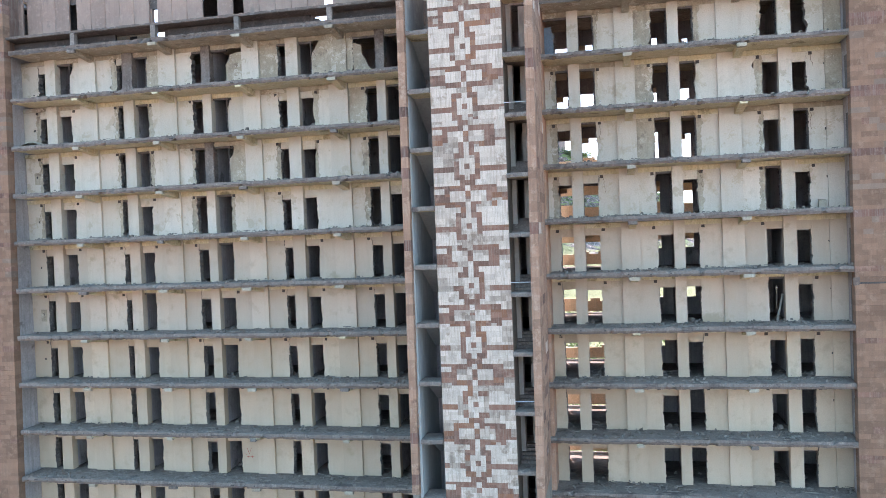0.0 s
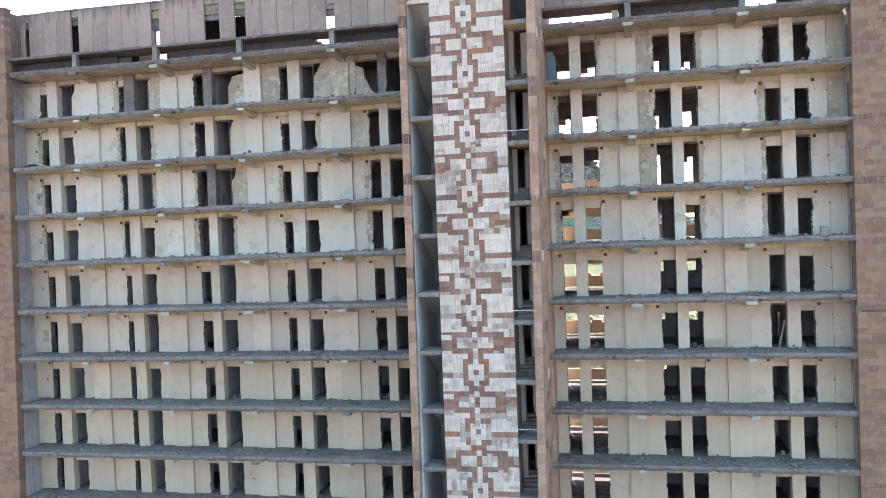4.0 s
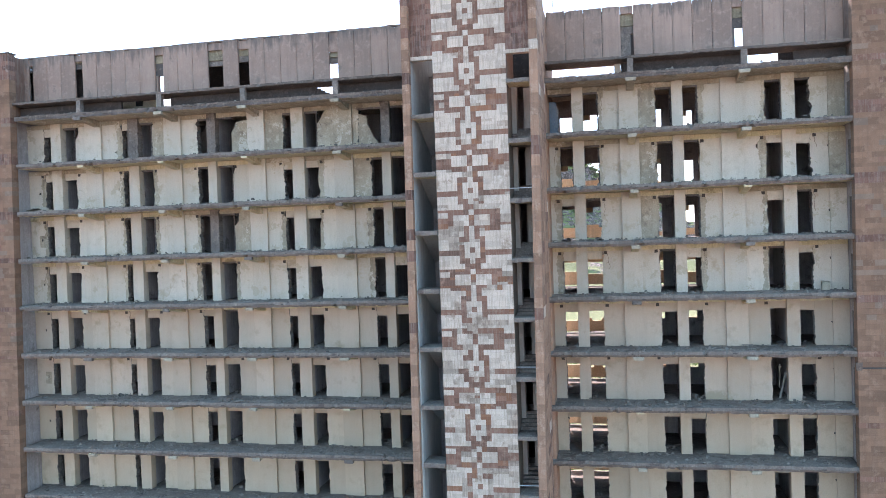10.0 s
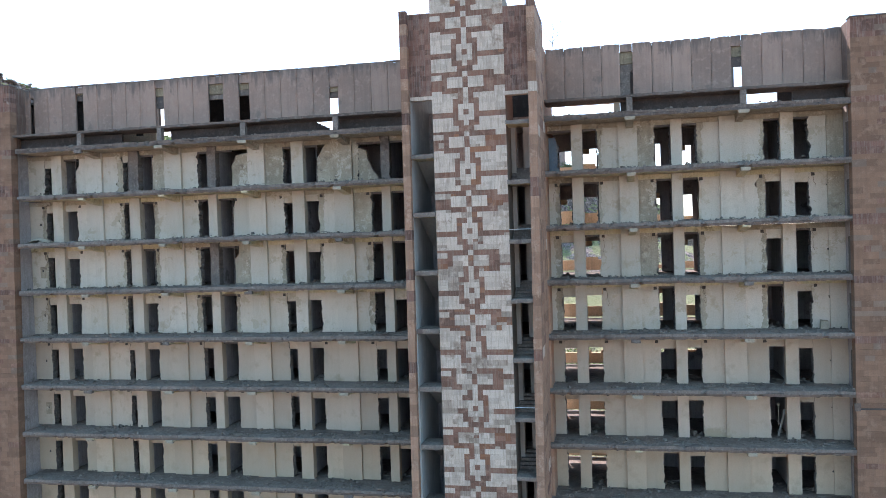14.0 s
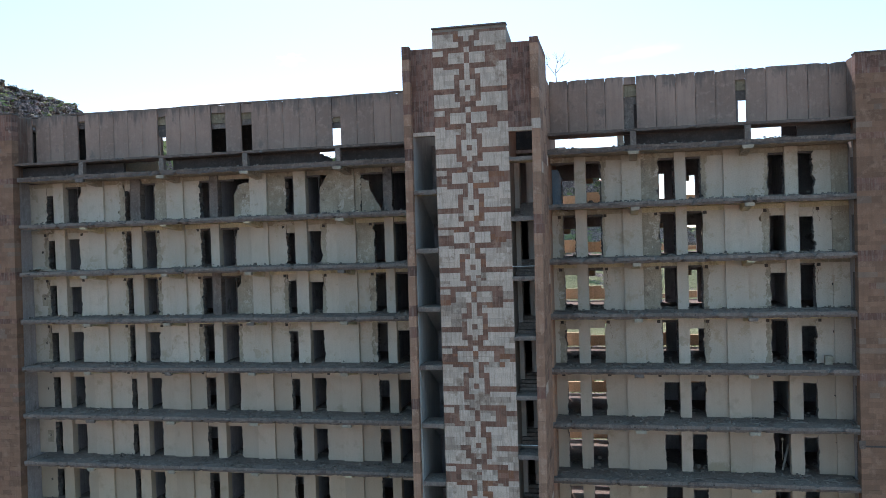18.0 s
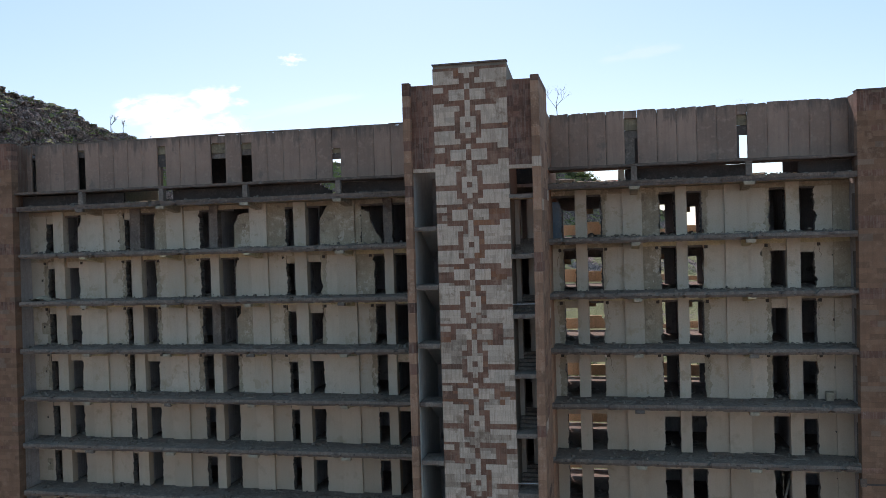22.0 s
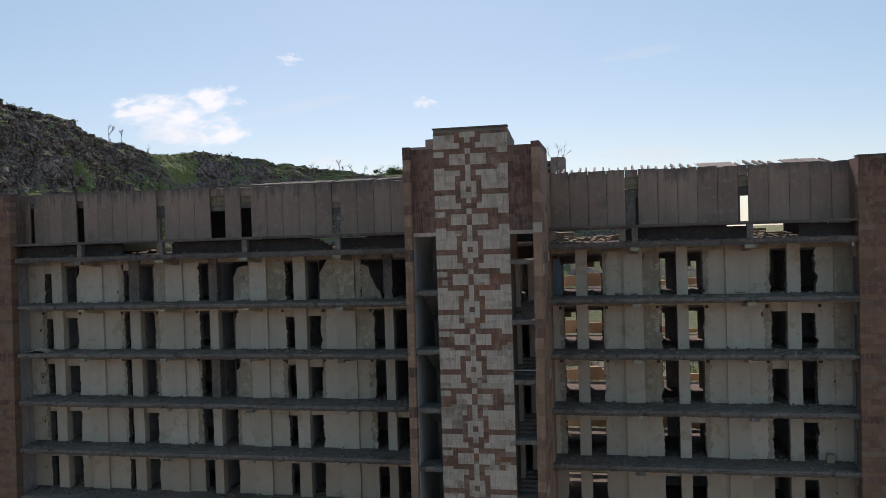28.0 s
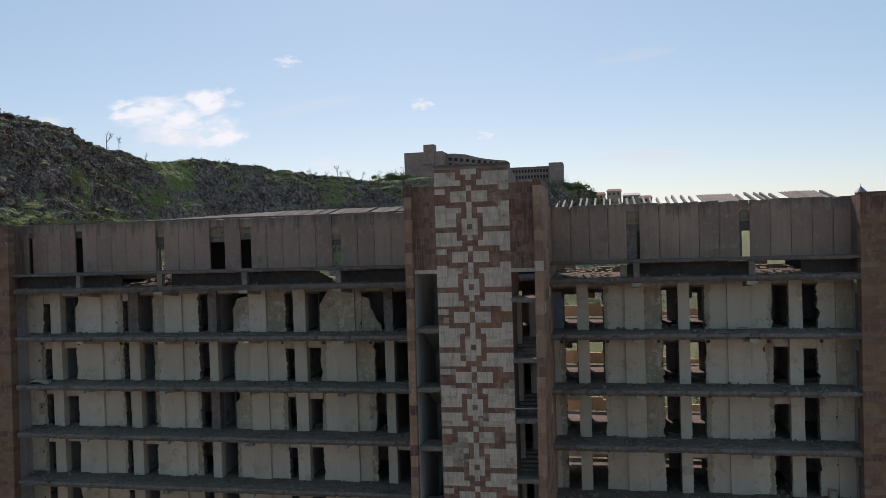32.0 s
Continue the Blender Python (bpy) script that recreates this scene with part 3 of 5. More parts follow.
        for n_, (s0, s1) in enumerate(zip([p[1] for p in spans], [p[0] for p in spans[1:]])):
            head = zf + (1.8, 1.8, 2.1, 2.15)[min(k, 3)] + 0.10 * ((k * 3 + n_) % 3)
            if n_ >= 2 and k >= 4:
                sill = 3.0 if (n_ == 3 and k > 5) else 1.15
                box_part("rear_sill", (s0, s1, REAR_Y + 0.02, REAR_Y + 0.18, zf, min(zf + sill, head - 0.004)), M_INSIDE, ob)
            box_part("rear_lintel", (s0, s1, REAR_Y + 0.02, REAR_Y + 0.18, head, zc - 0.004), M_INSIDE, ob)
            if (k + n_) % 2:
                box_part("rear_lintel", (s0, s0 + 0.45, REAR_Y + 0.02, REAR_Y + 0.18, head - 0.35, head - 0.004), M_OCHRE, ob)
        if side == "right":
            # downstand added to cut the sun to a thin strip of floor
            if k > 2:
                box_part("rear_downstand", (-3.8, wx1, BACK_Y - 0.2, BACK_Y - 0.02, zf + 1.7, zc - 0.004), M_OCHRE, ob)
            x = -3.7
            while x < 6.6:
                h = 0.85 + 0.18 * (int(x * 2.3 + k) % 2) - (0.45 if k < 3 and 2.5 < x < 6.6 else 0.0)
                box_part("rear_balustrade", (x, x + 0.657, BACK_Y - 0.18, BACK_Y - 0.03, zf + 0.12, zf + h), M_OCHRE, ob)
                x += 0.66
            box_part("rear_balustrade", (6.66, wx1, BACK_Y - 0.18, BACK_Y - 0.03, zf, zf + 1.1), M_OCHRE, ob)
        else:
            box_part("rear_balustrade", (wx0, wx1, BACK_Y - 0.18, BACK_Y - 0.03, zf, zf + 1.0), M_OCHRE, ob)
    # attic: short posts and a ledge that carry the parapet panels
    for bx in BEAMS[side]:
        box_part("attic_post", (bx - 0.17, bx + 0.17, 0.16, 0.5, TOP - 0.004, 40.37), M_SLAB, ob, "", 0.01)
    part("ledge", broken_slab(wx0 + (0.0 if side == "left" else 0.3), wx1, 0.14, 2.0, 40.36, 40.55, 77 + len(side), 0.05), (M_LEDGE, M_DARKC, M_DARKC), ob, "concrete ledge under the parapet")
    return ob


left_wing = wing("left", LEFT)
right_wing = wing("right", RIGHT)

# parapet panels
PANEL_Y = 1.78
EDGES_L = [(-41.62, -40.66), (-40.34, -39.18, -38.07, -36.93), (-36.35, -35.22, -34.08, -32.97, -31.86, -30.71), (-30.08, -28.98, -27.85, -26.70), (-25.62, -24.48), (-23.72, -22.58, -21.44, -20.29, -19.15, -18.02), (-17.44, -16.29, -15.15, -14.01, -12.8, -11.47)]
EDGES_R = [(-3.80, -2.66, -1.52, -0.40, 0.71), (1.46, 2.61, 3.76, 4.90, 6.04, 7.18), (7.74, 8.88, 10.03, 11.17, 12.31, 13.3)]


def parapet_panel(x0, x1, z0, z1, parent, i):
    """Flat cast panel with chamfered upright edges, a chipped top and a shallow groove near its head."""
    bm = bmesh.new()
    r = random.Random(i)
    top = z1 + r.uniform(-0.05, 0.015)
    lean, proud = r.uniform(-0.006, 0.006), r.uniform(-0.012, 0.006)
    groove = z1 - r.choice((0.42, 0.62, 0.64, 0.66, 1.25))
    g = 0.006
    n = 10
    cols = []
    chip = 0.0
    for j in range(n + 1):
        x = x0 + 0.012 + (x1 - x0 - 0.024) * (j / n)
        y = PANEL_Y + proud + (0.03 if j in (0, n) else 0.0) + lean * (j / n - 0.5)
        chip = 0.6 * chip + (r.uniform(0.0, 0.05) if r.random() < 0.25 else 0.0)
        if j in (0, n) and r.random() < 0.3:
            chip += 0.06
        tz = top - chip
        cols.append([bm.verts.new(p) for p in ((x, y, z0 + r.uniform(-0.012, 0.012)), (x, y, groove - 0.012), (x, y + g, groove), (x, y, groove + 0.012), (x, y, tz - 0.03), (x, y + 0.03, tz), (x, PANEL_Y + 0.16, tz), (x, PANEL_Y + 0.16, z0))])
    m_ = len(cols[0])
    for a_, b_ in zip(cols, cols[1:]):
        for q in range(m_):
            bm.faces.new((a_[q], a_[(q + 1) % m_], b_[(q + 1) % m_], b_[q]))
    bm.faces.new(cols[0][::-1])
    bm.faces.new(cols[-1])
    return part("parapet_panel", bm, M_PANEL, parent)


i = 0
for parent, runs in ((left_wing, EDGES_L), (right_wing, EDGES_R)):
    for run_ in runs:
        for p0, p1 in zip(run_, run_[1:]):
            low = 40.55 if parent is left_wing or p0 > 1 else 40.32
            parapet_panel(p0, p1, low, 43.95 if parent is left_wing else 43.92, parent, i)
            i += 1
        # near-black strip paints the shade in the panel joints
        box_part("joint_backing", (run_[0] + 0.03, run_[-1] - 0.03, PANEL_Y + 0.162, PANEL_Y + 0.2, 40.6, 43.7), M_SOOT_SHADE, parent)
# thin dark coping left on the long wing
x, r_ = -41.6, random.Random(64)
while x < -11.6:
    xe = min(-11.5, x + r_.uniform(1.6, 3.4))
    dz = r_.uniform(-0.02, 0.015)
    box_part("coping", (x, xe - 0.01, PANEL_Y + 0.035, PANEL_Y + 0.25, 43.9 + dz, 44.0 + dz), M_LEDGE, left_wing, "thin dark concrete coping", 0.012)
    x = xe

# heads of the gaps between panels: grey block, cream lintel darkened for dirt and shade, dark beam behind
for parent, x0, x1, z_a, z_b, z_c in ((left_wing, -40.65, -40.35, 43.4, 43.36, 43.3), (left_wing, -36.92, -36.36, 43.45, 43.36, 42.95), (left_wing, -30.70, -30.09, 43.4, 42.86, 42.02), (left_wing, -26.69, -25.63, 43.4, 42.72, 42.37),
                                      (left_wing, -24.47, -23.73, 43.3, 42.9, 42.5), (left_wing, -18.01, -17.45, 42.6, 42.3, 41.92), (right_wing, 0.72, 1.45, 43.42, 42.7, 42.23), (right_wing, 7.19, 7.73, 43.25, 42.66, 42.08)):
    box_part("gap_head", (x0, x1, PANEL_Y + 0.09, PANEL_Y + 0.36, z_a, 43.88), M_PANEL, parent, "", 0.01)
    box_part("gap_lintel", (x0 - 0.1, x1 + 0.1, PANEL_Y + 0.23, PANEL_Y + 0.42, z_b, z_a - 0.004), M_GAPPAINT, parent, "dirty yellow painted lintel in the gap, shade painted in", 0.012)
    box_part("gap_beam", (x0 - 0.1, x1 + 0.1, PANEL_Y + 0.3, PANEL_Y + 0.55, z_c, z_b - 0.004), M_SLAB if parent is left_wing and x0 < -23 and x0 > -27 or x0 == 0.72 else M_DARKC, parent, "", 0.015)
box_part("gap_post", (0.45, 1.3, PANEL_Y + 0.3, PANEL_Y + 0.5, 40.56, 42.22), M_SLAB, right_wing, "", 0.01)
box_part("gap_post", (7.2, 7.32, PANEL_Y + 0.22, PANEL_Y + 0.4, 40.56, 42.07), M_DARKC, right_wing)
box_part("gap_post", (-30.85, -30.6, PANEL_Y + 0.2, PANEL_Y + 0.5, 40.56, 42.01), M_PANEL, left_wing, "", 0.01)

# near-black panel added behind the first gaps of the long wing to block the sky
box_part("attic_partition", (-41.45, -36.3, 3.2, 3.4, TOP + 0.3, 43.93), M_SOOT_SHADE, left_wing)
# wall close behind the slot under the ledge, its shade painted near-black
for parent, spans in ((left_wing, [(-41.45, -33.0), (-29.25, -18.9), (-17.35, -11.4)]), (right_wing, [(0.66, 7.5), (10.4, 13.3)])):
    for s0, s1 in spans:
        box_part("attic_front_wall", (s0, s1, 1.2, 1.4, TOP + 0.004, 40.29), M_SOOT_SHADE, parent)
box_part("attic_brick", (0.26, 0.65, 1.0, 1.4, TOP + 0.004, 40.25), M_CREAM, right_wing, "", 0.02)
for parent, x0, x1 in ((left_wing, -33.2, -30.2), (left_wing, -18.9, -17.5), (right_wing, -3.8, -0.2), (right_wing, 7.8, 10.5)):
    for row in range(5):
        x = x0 + RNG.uniform(0, 0.3)
        while x < x1:
            w = RNG.uniform(0.14, 0.42)
            if RNG.random() < 0.72:
                bm = bmesh.new()
                box(bm, -w / 2, w / 2, -0.12, 0.12, -0.02, 0.02, 0.012)
                bmesh.ops.transform(bm, matrix=pose(x + w / 2, 1.9 + row * 0.75 + RNG.uniform(-0.12, 0.12), TOP + 0.07 + 0.06 * row + RNG.uniform(-0.03, 0.05), RNG.uniform(4, 16), RNG.uniform(-8, 8), RNG.uniform(-14, 14)), verts=bm.verts)
                part("fallen_slat", bm, M_LATH, parent, "pale piece of lath fallen from the roof")
            x += w + RNG.uniform(0.05, 0.2)
# slanted broken edge in the same painted-shade black
for q in range(7):
    box_part("attic_brick", (-18.9 + 0.14 * q, -18.9 + 0.14 * (q + 1) - 0.008, 1.2, 1.4, TOP + 0.004, 40.29 - 0.075 * q - 0.04 * (q % 2)), M_SOOT_SHADE, left_wing, "", 0.012)

# attic back wall with the gaps that let the sky through; attic shade is in its colour
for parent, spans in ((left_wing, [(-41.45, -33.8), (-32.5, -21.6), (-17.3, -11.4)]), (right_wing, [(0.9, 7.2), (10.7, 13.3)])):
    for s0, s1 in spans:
        box_part("attic_wall", (s0, s1, 7.0, 7.2, TOP + 0.004, 43.9), M_SOOT_SHADE, parent)
for x0, x1 in ((-4.0, -2.6), (-2.6, -1.2), (-1.2, 0.9), (7.2, 8.3), (8.3, 9.6), (9.6, 10.7)):
    box_part("attic_wall", (x0, x1, 7.0, 7.2, TOP + 0.004, TOP + 0.25 + 0.5 * ((x0 * 7.3) % 1.0)), M_BARE, right_wing, "", 0.03)


# ---- roofs ----
def roof(name, label):
    return thing(name, label, "roof", "roofs of the wings")


def sheet_strip(x0, x1, seed, parent, drop=0.0):
    """One corrugated sheet, eave to ridge, laid on the slope."""
    bm = bmesh.new()
    r = random.Random(seed)
    tilt = r.uniform(-0.05, 0.05)
    n = 10
    prev = None
    for j in range(n + 1):
        x = x0 + (x1 - x0) * j / n
        w = 0.03 * math.cos(j * math.pi)
        ring = [bm.verts.new((x, y, z + w + tilt * (j / n - 0.5) - drop)) for y, z in ((2.0, 43.72), (4.5, 44.08), (7.1, 44.47), (7.1, 44.44), (4.5, 44.05), (2.0, 43.69))]
        if prev:
            for q in range(6):
                bm.faces.new((prev[q], prev[(q + 1) % 6], ring[(q + 1) % 6], ring[q]))
        else:
            bm.faces.new(ring[::-1])
        prev = ring
    bm.faces.new(prev)
    return part("roof_sheet", bm, M_SHEET, parent)


def rafter(x, parent, seed):
    r = random.Random(seed)
    bm = bmesh.new()
    dz = r.uniform(-0.08, 0.05)
    v = [bm.verts.new((x + s + r.uniform(-0.02, 0.02), y, z + dz)) for s in (-0.06, 0.06) for y, z in ((1.95, 43.68), (1.95, 43.50), (7.15, 44.32), (7.15, 44.50))]
    for f in ((0, 1, 2, 3), (7, 6, 5, 4), (0, 4, 5, 1), (1, 5, 6, 2), (2, 6, 7, 3), (3, 7, 4, 0)):
        bm.faces.new([v[i] for i in f])
    return part("rafter", bm, M_TIMBER, parent)


roof_left = roof("roof", "sagging roof of grey corrugated cement sheets behind the parapet")
# dark box added to hide the sky seen over the attic wall
box_part("ceiling_remnant", (-42.3, -38.35, 2.05, 7.2, 42.95, 43.1), M_DARKC, left_wing, "", 0.02)
x, i = -38.3, 0
while x < -11.6:
    lie = random.Random(i * 3)
    sheet_strip(x, x + lie.choice((0.8, 0.9, 0.95)), i, roof_left, max(0.0, (-24 - x) * 0.03))
    x, i = x + 0.96, i + 1
roof_right = roof("roof", "bare grey roof rafters with a few sheets left behind the parapet")
x, i = -3.6, 100
while x < 13.0:
    if 5.2 < x < 6.8 or 9.9 < x < 11.6:
        if i % 2 == 0:
            sheet_strip(x, x + 1.1, i, roof_right)
    else:
        rafter(x, roof_right, i)
    x, i = x + 0.5 + 0.12 * math.sin(i * 2.3), i + 1

# ---- stair tower ----
tower = thing("stair_tower", "stair tower faced with patterned brown and pale tuff tiles", "tower")
FIN_TOP, FIN_Y = 45.25, -4.67


def out_of_plumb(ob, lean):
    """Lets the foot of an upright part stand off sideways by lean metres for each metre below z = 40."""
    for v in ob.data.vertices:
        v.co.x += lean * min(0.0, v.co.z - 40.0)


def block_fin(x0, x1, y0, y1, top, parent, seed, h=0.6, crown=0.0, lean=0.0):
    """Wall end of stacked stone blocks on a rendered core; its top courses are darker stone."""
    r = random.Random(seed)
    fin = box_part("fin", (x0 + 0.02, x1 - 0.02, y0 + 0.03, y1 - 0.01, 0, top - 0.02), M_MORTAR, parent, "upright fin of tan tuff blocks")
    bm = bmesh.new()
    bm.from_mesh(fin.data)
    bmesh.ops.bisect_plane(bm, geom=bm.verts[:] + bm.edges[:] + bm.faces[:], plane_co=(0, 0, 40), plane_no=(0, 0, 1))
    bm.to_mesh(fin.data)
    bm.free()
    out_of_plumb(fin, lean)
    z = 11.0
    while z < top - 0.01:
        z1 = min(top, z + h * r.uniform(0.85, 1.1))
        y = y0
        dark = z > top - crown
        while y < y1 - 0.01:
            ye = min(y1, y + (0.55 if y == y0 else r.uniform(1.0, 1.6)))
            ye = y1 if y1 - ye < 0.3 else ye
            j = r.uniform(0, 0.014)
            off = lean * min(0.0, z - 40.0)
            block("stone", (x0 + off - j, x1 + off + j, y - (j if y == y0 else 0), ye - 0.006, z, z1 - 0.008), M_CROWN if dark or r.random() < 0.07 else M_PALEP if r.random() < 0.02 else M_TUFFP, fin)
            y = ye
        z = z1
    return fin


block_fin(-11.46, -11.06, FIN_Y, FIN_Y + 0.42, FIN_TOP, tower, 3, 0.6, 1.0, 0.006)
block_fin(-4.29, -3.85, FIN_Y, 0.35, FIN_TOP, tower, 4, 0.6, 0.8, 0.010)
box_part("side_wall", (-11.42, -11.08, FIN_Y + 0.42, 7.2, 0, FIN_TOP - 0.06), M_GREYWALL, tower, "grey rendered side wall of the stair")
box_part("side_wall", (-4.25, -3.87, 0.354, 7.2, 0, 43.9), M_TUFF, tower, "tan stone side wall of the stair")
PX0, PX1, PY = -9.78, -5.63, -4.24
bm = bmesh.new()
prof = ((PY + 0.06, 0), (PY + 0.06, 46.2), (-0.7, 45.7), (-0.7, 0))
rings = [[bm.verts.new((x, y, z)) for y, z in prof] for x in (PX0 + 0.01, PX1 - 0.01)]
for q in range(4):
    bm.faces.new((rings[0][q], rings[0][(q + 1) % 4], rings[1][(q + 1) % 4], rings[1][q]))
bm.faces.new(rings[0][::-1])
bm.faces.new(rings[1])
core = part("core", bm, M_MORTAR, tower, "grey rendered core behind the tiles")
box_part("core_mid", (PX0 + 0.01, -6.9, -0.696, 0.5, 0, 44.6), M_GREYWALL, tower)
box_part("core_rear", (PX0 + 0.01, -6.9, 0.504, 7.2, 0, 44.6), M_GREYWALL, tower)
box_part("corridor_rear_wall", (-6.896, -4.26, 7.0, 7.2, 0, TOP - STOREY + 0.2), M_INSIDE, tower)
box_part("corridor_rear_wall", (-6.3, -4.26, 7.0, 7.2, TOP - STOREY + 0.204, TOP - 0.11), M_INSIDE, tower)
box_part("corridor_rear_wall", (-6.896, -6.304, 7.0, 7.2, TOP - STOREY + 2.1, TOP - 0.11), M_INSIDE, tower)
# near-black wall added to shut out sky behind the slot's head
box_part("attic_rear_wall", (-6.896, -4.26, 5.0, 5.2, TOP + 0.11, 44.3), M_SOOT_SHADE, tower)
box_part("corridor_ceiling", (-6.896, -4.26, 0.55, 7.2, TOP - 0.1, TOP + 0.1), M_INSIDE, tower)
for k in range(1, 12):
    box_part("corridor_slab", (-6.896, -4.26, 0.55, 6.99, TOP - STOREY * k - THICK, TOP - STOREY * k), M_SLAB, tower)
for c0, c1 in ((-11.06, PX0), (PX1, -4.29)):
    # brown crown panel and its pale sill
    nx, nz = 4, 16
    crown = box_part("crown_panel", (c0, c1, PY + 0.05, PY + 0.3, 40.45, 45.1), M_MORTAR, tower, "dark brown tuff tiles at the head of the tower")
    for ix in range(nx):
        for iz in range(nz):
            j = RNG.uniform(0, 0.012)
            w, h = (c1 - c0) / nx, (45.12 - 40.45) / nz
            block("tile", (c0 + ix * w + 0.001, c0 + (ix + 1) * w - 0.001, PY - 0.02 - j, PY + 0.06, 40.45 + iz * h + 0.001, 40.45 + (iz + 1) * h - 0.001), M_CROWN, crown)
    box_part("sill", (c0, c1, PY - 0.06, PY + 0.4, 40.24, 40.447), M_PALEP, tower, "pale stone sill")
box_part("cap", (PX0 - 0.03, PX1 + 0.03, PY - 0.06, PY + 0.5, 46.17, 46.25), M_DARKC, tower, "dark coping")

# stair landings and flights in the two open slots
for k in range(13):
    zl = TOP - STOREY * k + 0.95 - STOREY
    part("landing", broken_slab(-11.05, PX0, -4.5, -2.9, zl - 0.28, zl, 900 + k, 0.03, 0.3), (M_SLAB, M_SOFFIT, M_SLAB), tower, "concrete stair landing")
    bm = bmesh.new()
    v = [bm.verts.new((x, y, z)) for x in (-11.05, PX0) for y, z in ((-2.9, zl), (-2.9, zl - 0.28), (0.2, zl - 1.9), (0.2, zl - 1.65))]
    for f in ((0, 1, 2, 3), (7, 6, 5, 4), (0, 4, 5, 1), (1, 5, 6, 2), (2, 6, 7, 3), (3, 7, 4, 0)):
        bm.faces.new([v[i] for i in f])
    part("stair_flight", bm, M_GREYWALL, tower)
    zr = TOP - STOREY * k - 0.72
    part("landing", broken_slab(PX1, -4.3, -4.5, -3.0, zr - 0.26, zr, 950 + k, 0.03, 0.3), (M_SLAB, M_SOFFIT, M_SLAB), tower, "concrete stair landing")
    if k == 0:
        continue
    flight = box_part("stair_flight", (PX1 + 0.02, -4.31, -2.99, -1.62, zr - 0.26, zr - 0.004), M_SLAB, tower, "worn concrete stair flight")
    for sidx in range(5):
        block("step", (PX1 + 0.03, -4.31, -3.0 + sidx * 0.28, -1.62, zr + sidx * 0.165, zr + (sidx + 1) * 0.165 - 0.003), M_SLAB, flight)
    if k in (2, 5, 7):
        bm = bmesh.new()
        bmesh.ops.create_cone(bm, cap_ends=True, segments=8, radius1=0.022, radius2=0.022, depth=1.32, matrix=pose(-4.96, -4.45, zr + 0.55, 0, 90, 0))
        part("handrail", bm, M_LIGHTSTEEL, tower, "thin pale metal rail across the landing")
box_part("stair_back", (-11.05, PX0 - 0.35, 0.4, 0.55, 0, 40.2), M_INSIDE, tower)
box_part("stair_back", (PX0 - 0.35, PX0, 0.3, 0.5, 0, 40.2), M_CREAM, tower)
box_part("stair_back", (-4.98, -4.30, -1.6, -1.45, 0, 38.75), M_STAIRWALL, tower, "pale grey wall behind the stair")
box_part("stair_jamb", (PX1 + 0.004, PX1 + 0.27, -2.2, -1.5, 0, 38.75), M_STAIRWALL, tower, "pale grey jamb beside the stair")

# ---- end piers ----
BANDS = (39.4, 36.5, 36.85, 32.73, 29.45, 26.1, 22.8, 19.02, 15.7, 12.25, 14.0)


def pier(x0, x1, near, parent, seed, top, bands, head, lean0=0.0, lean1=0.0):
    """End wall of coursed stones; bands: heights of the darker courses; head: where the dark crown begins."""
    r = random.Random(seed)
    facing = box_part("stone_facing", (x0 + 0.02, x1 - 0.02, 0.0, 0.6, 0, top - 0.02), M_MORTARP, parent, "coursed tan and brown tuff blocks")
    for v in facing.data.vertices:
        if v.co.z < 1:
            v.co.x -= 44.0 * (lean0 if v.co.x < 0.5 * (x0 + x1) else lean1)
    x_left, x_right = x0, x1
    far_ = {"a": bmesh.new(), "b": bmesh.new()}
    z = 3.0
    while z < top - 0.05:
        z1 = min(top, z + r.choice((0.22, 0.3, 0.3, 0.3, 0.34, 0.4)))
        z1 = top if top - z1 < 0.15 else z1
        zm = 0.5 * (z + z1)
        band = any(abs(zm - b_) < 0.17 for b_ in bands)
        x0, x1 = x_left - lean0 * (44.0 - zm), x_right - lean1 * (44.0 - zm)
        x = x0
        while x < x1 - 0.05:
            xe = min(x1, x + r.uniform(0.35, 0.95))
            xe = x1 if x1 - xe < 0.3 else xe
            j = r.uniform(0, 0.012)
            odd = r.random()
            mat = M_CROWN if zm > head and odd < 0.93 or band and odd < 0.75 else M_BROWNP if odd < 0.03 or band else M_PIERPALE if odd > 0.93 else M_PIER
            if zm > 24 and near[0] < 0.5 * (x + xe) < near[1]:
                block("stone", (x + 0.002, xe - 0.002, -0.05 - j, 0.58, z + 0.002, z1 - 0.003), mat, facing)
            else:
                box(far_["b" if mat is M_CROWN else "a"], x + 0.002, xe - 0.002, -0.05 - j, 0.58, z + 0.002, z1 - 0.003)
            x = xe
        z = z1
    tagged(part("stones", far_["a"], M_PIERI, facing, "tan tuff blocks"), kind="stuff")
    tagged(part("stones", far_["b"], M_BROWNI, facing, "dark brown tuff blocks"), kind="stuff")


pier_l = thing("end_pier", "end wall of coursed tan and brown tuff blocks", "wall", "end walls of the hotel", "structure")
pier(-46.5, -40.75, (-44.0, -40.7), pier_l, 21, 43.95, BANDS[:-1], 42.2, 0.0, 0.0165)
box_part("pier_return", (-41.9, -41.0, 0.6, 1.76, 39.56, 43.9), M_BROWN, pier_l, "", 0.01)
box_part("pier_core", (-46.5, -41.47, 0.6, 9.2, 0, 43.85), M_INSIDE, pier_l)
box_part("coping", (-46.5, -40.72, -0.09, 0.7, 43.96, 44.03), M_DARKC, pier_l, "dark concrete coping", 0.01)
pier_r = thing("end_pier", "end wall of coursed tan and brown tuff blocks", "wall", "end walls of the hotel", "structure")
pier(13.22, 17.5, (13.2, 16.4), pier_r, 22, 43.95, BANDS, 42.7, 0.006)
box_part("pier_return", (13.23, 13.9, 0.6, 1.76, 39.56, 43.9), M_BROWN, pier_r, "", 0.01)
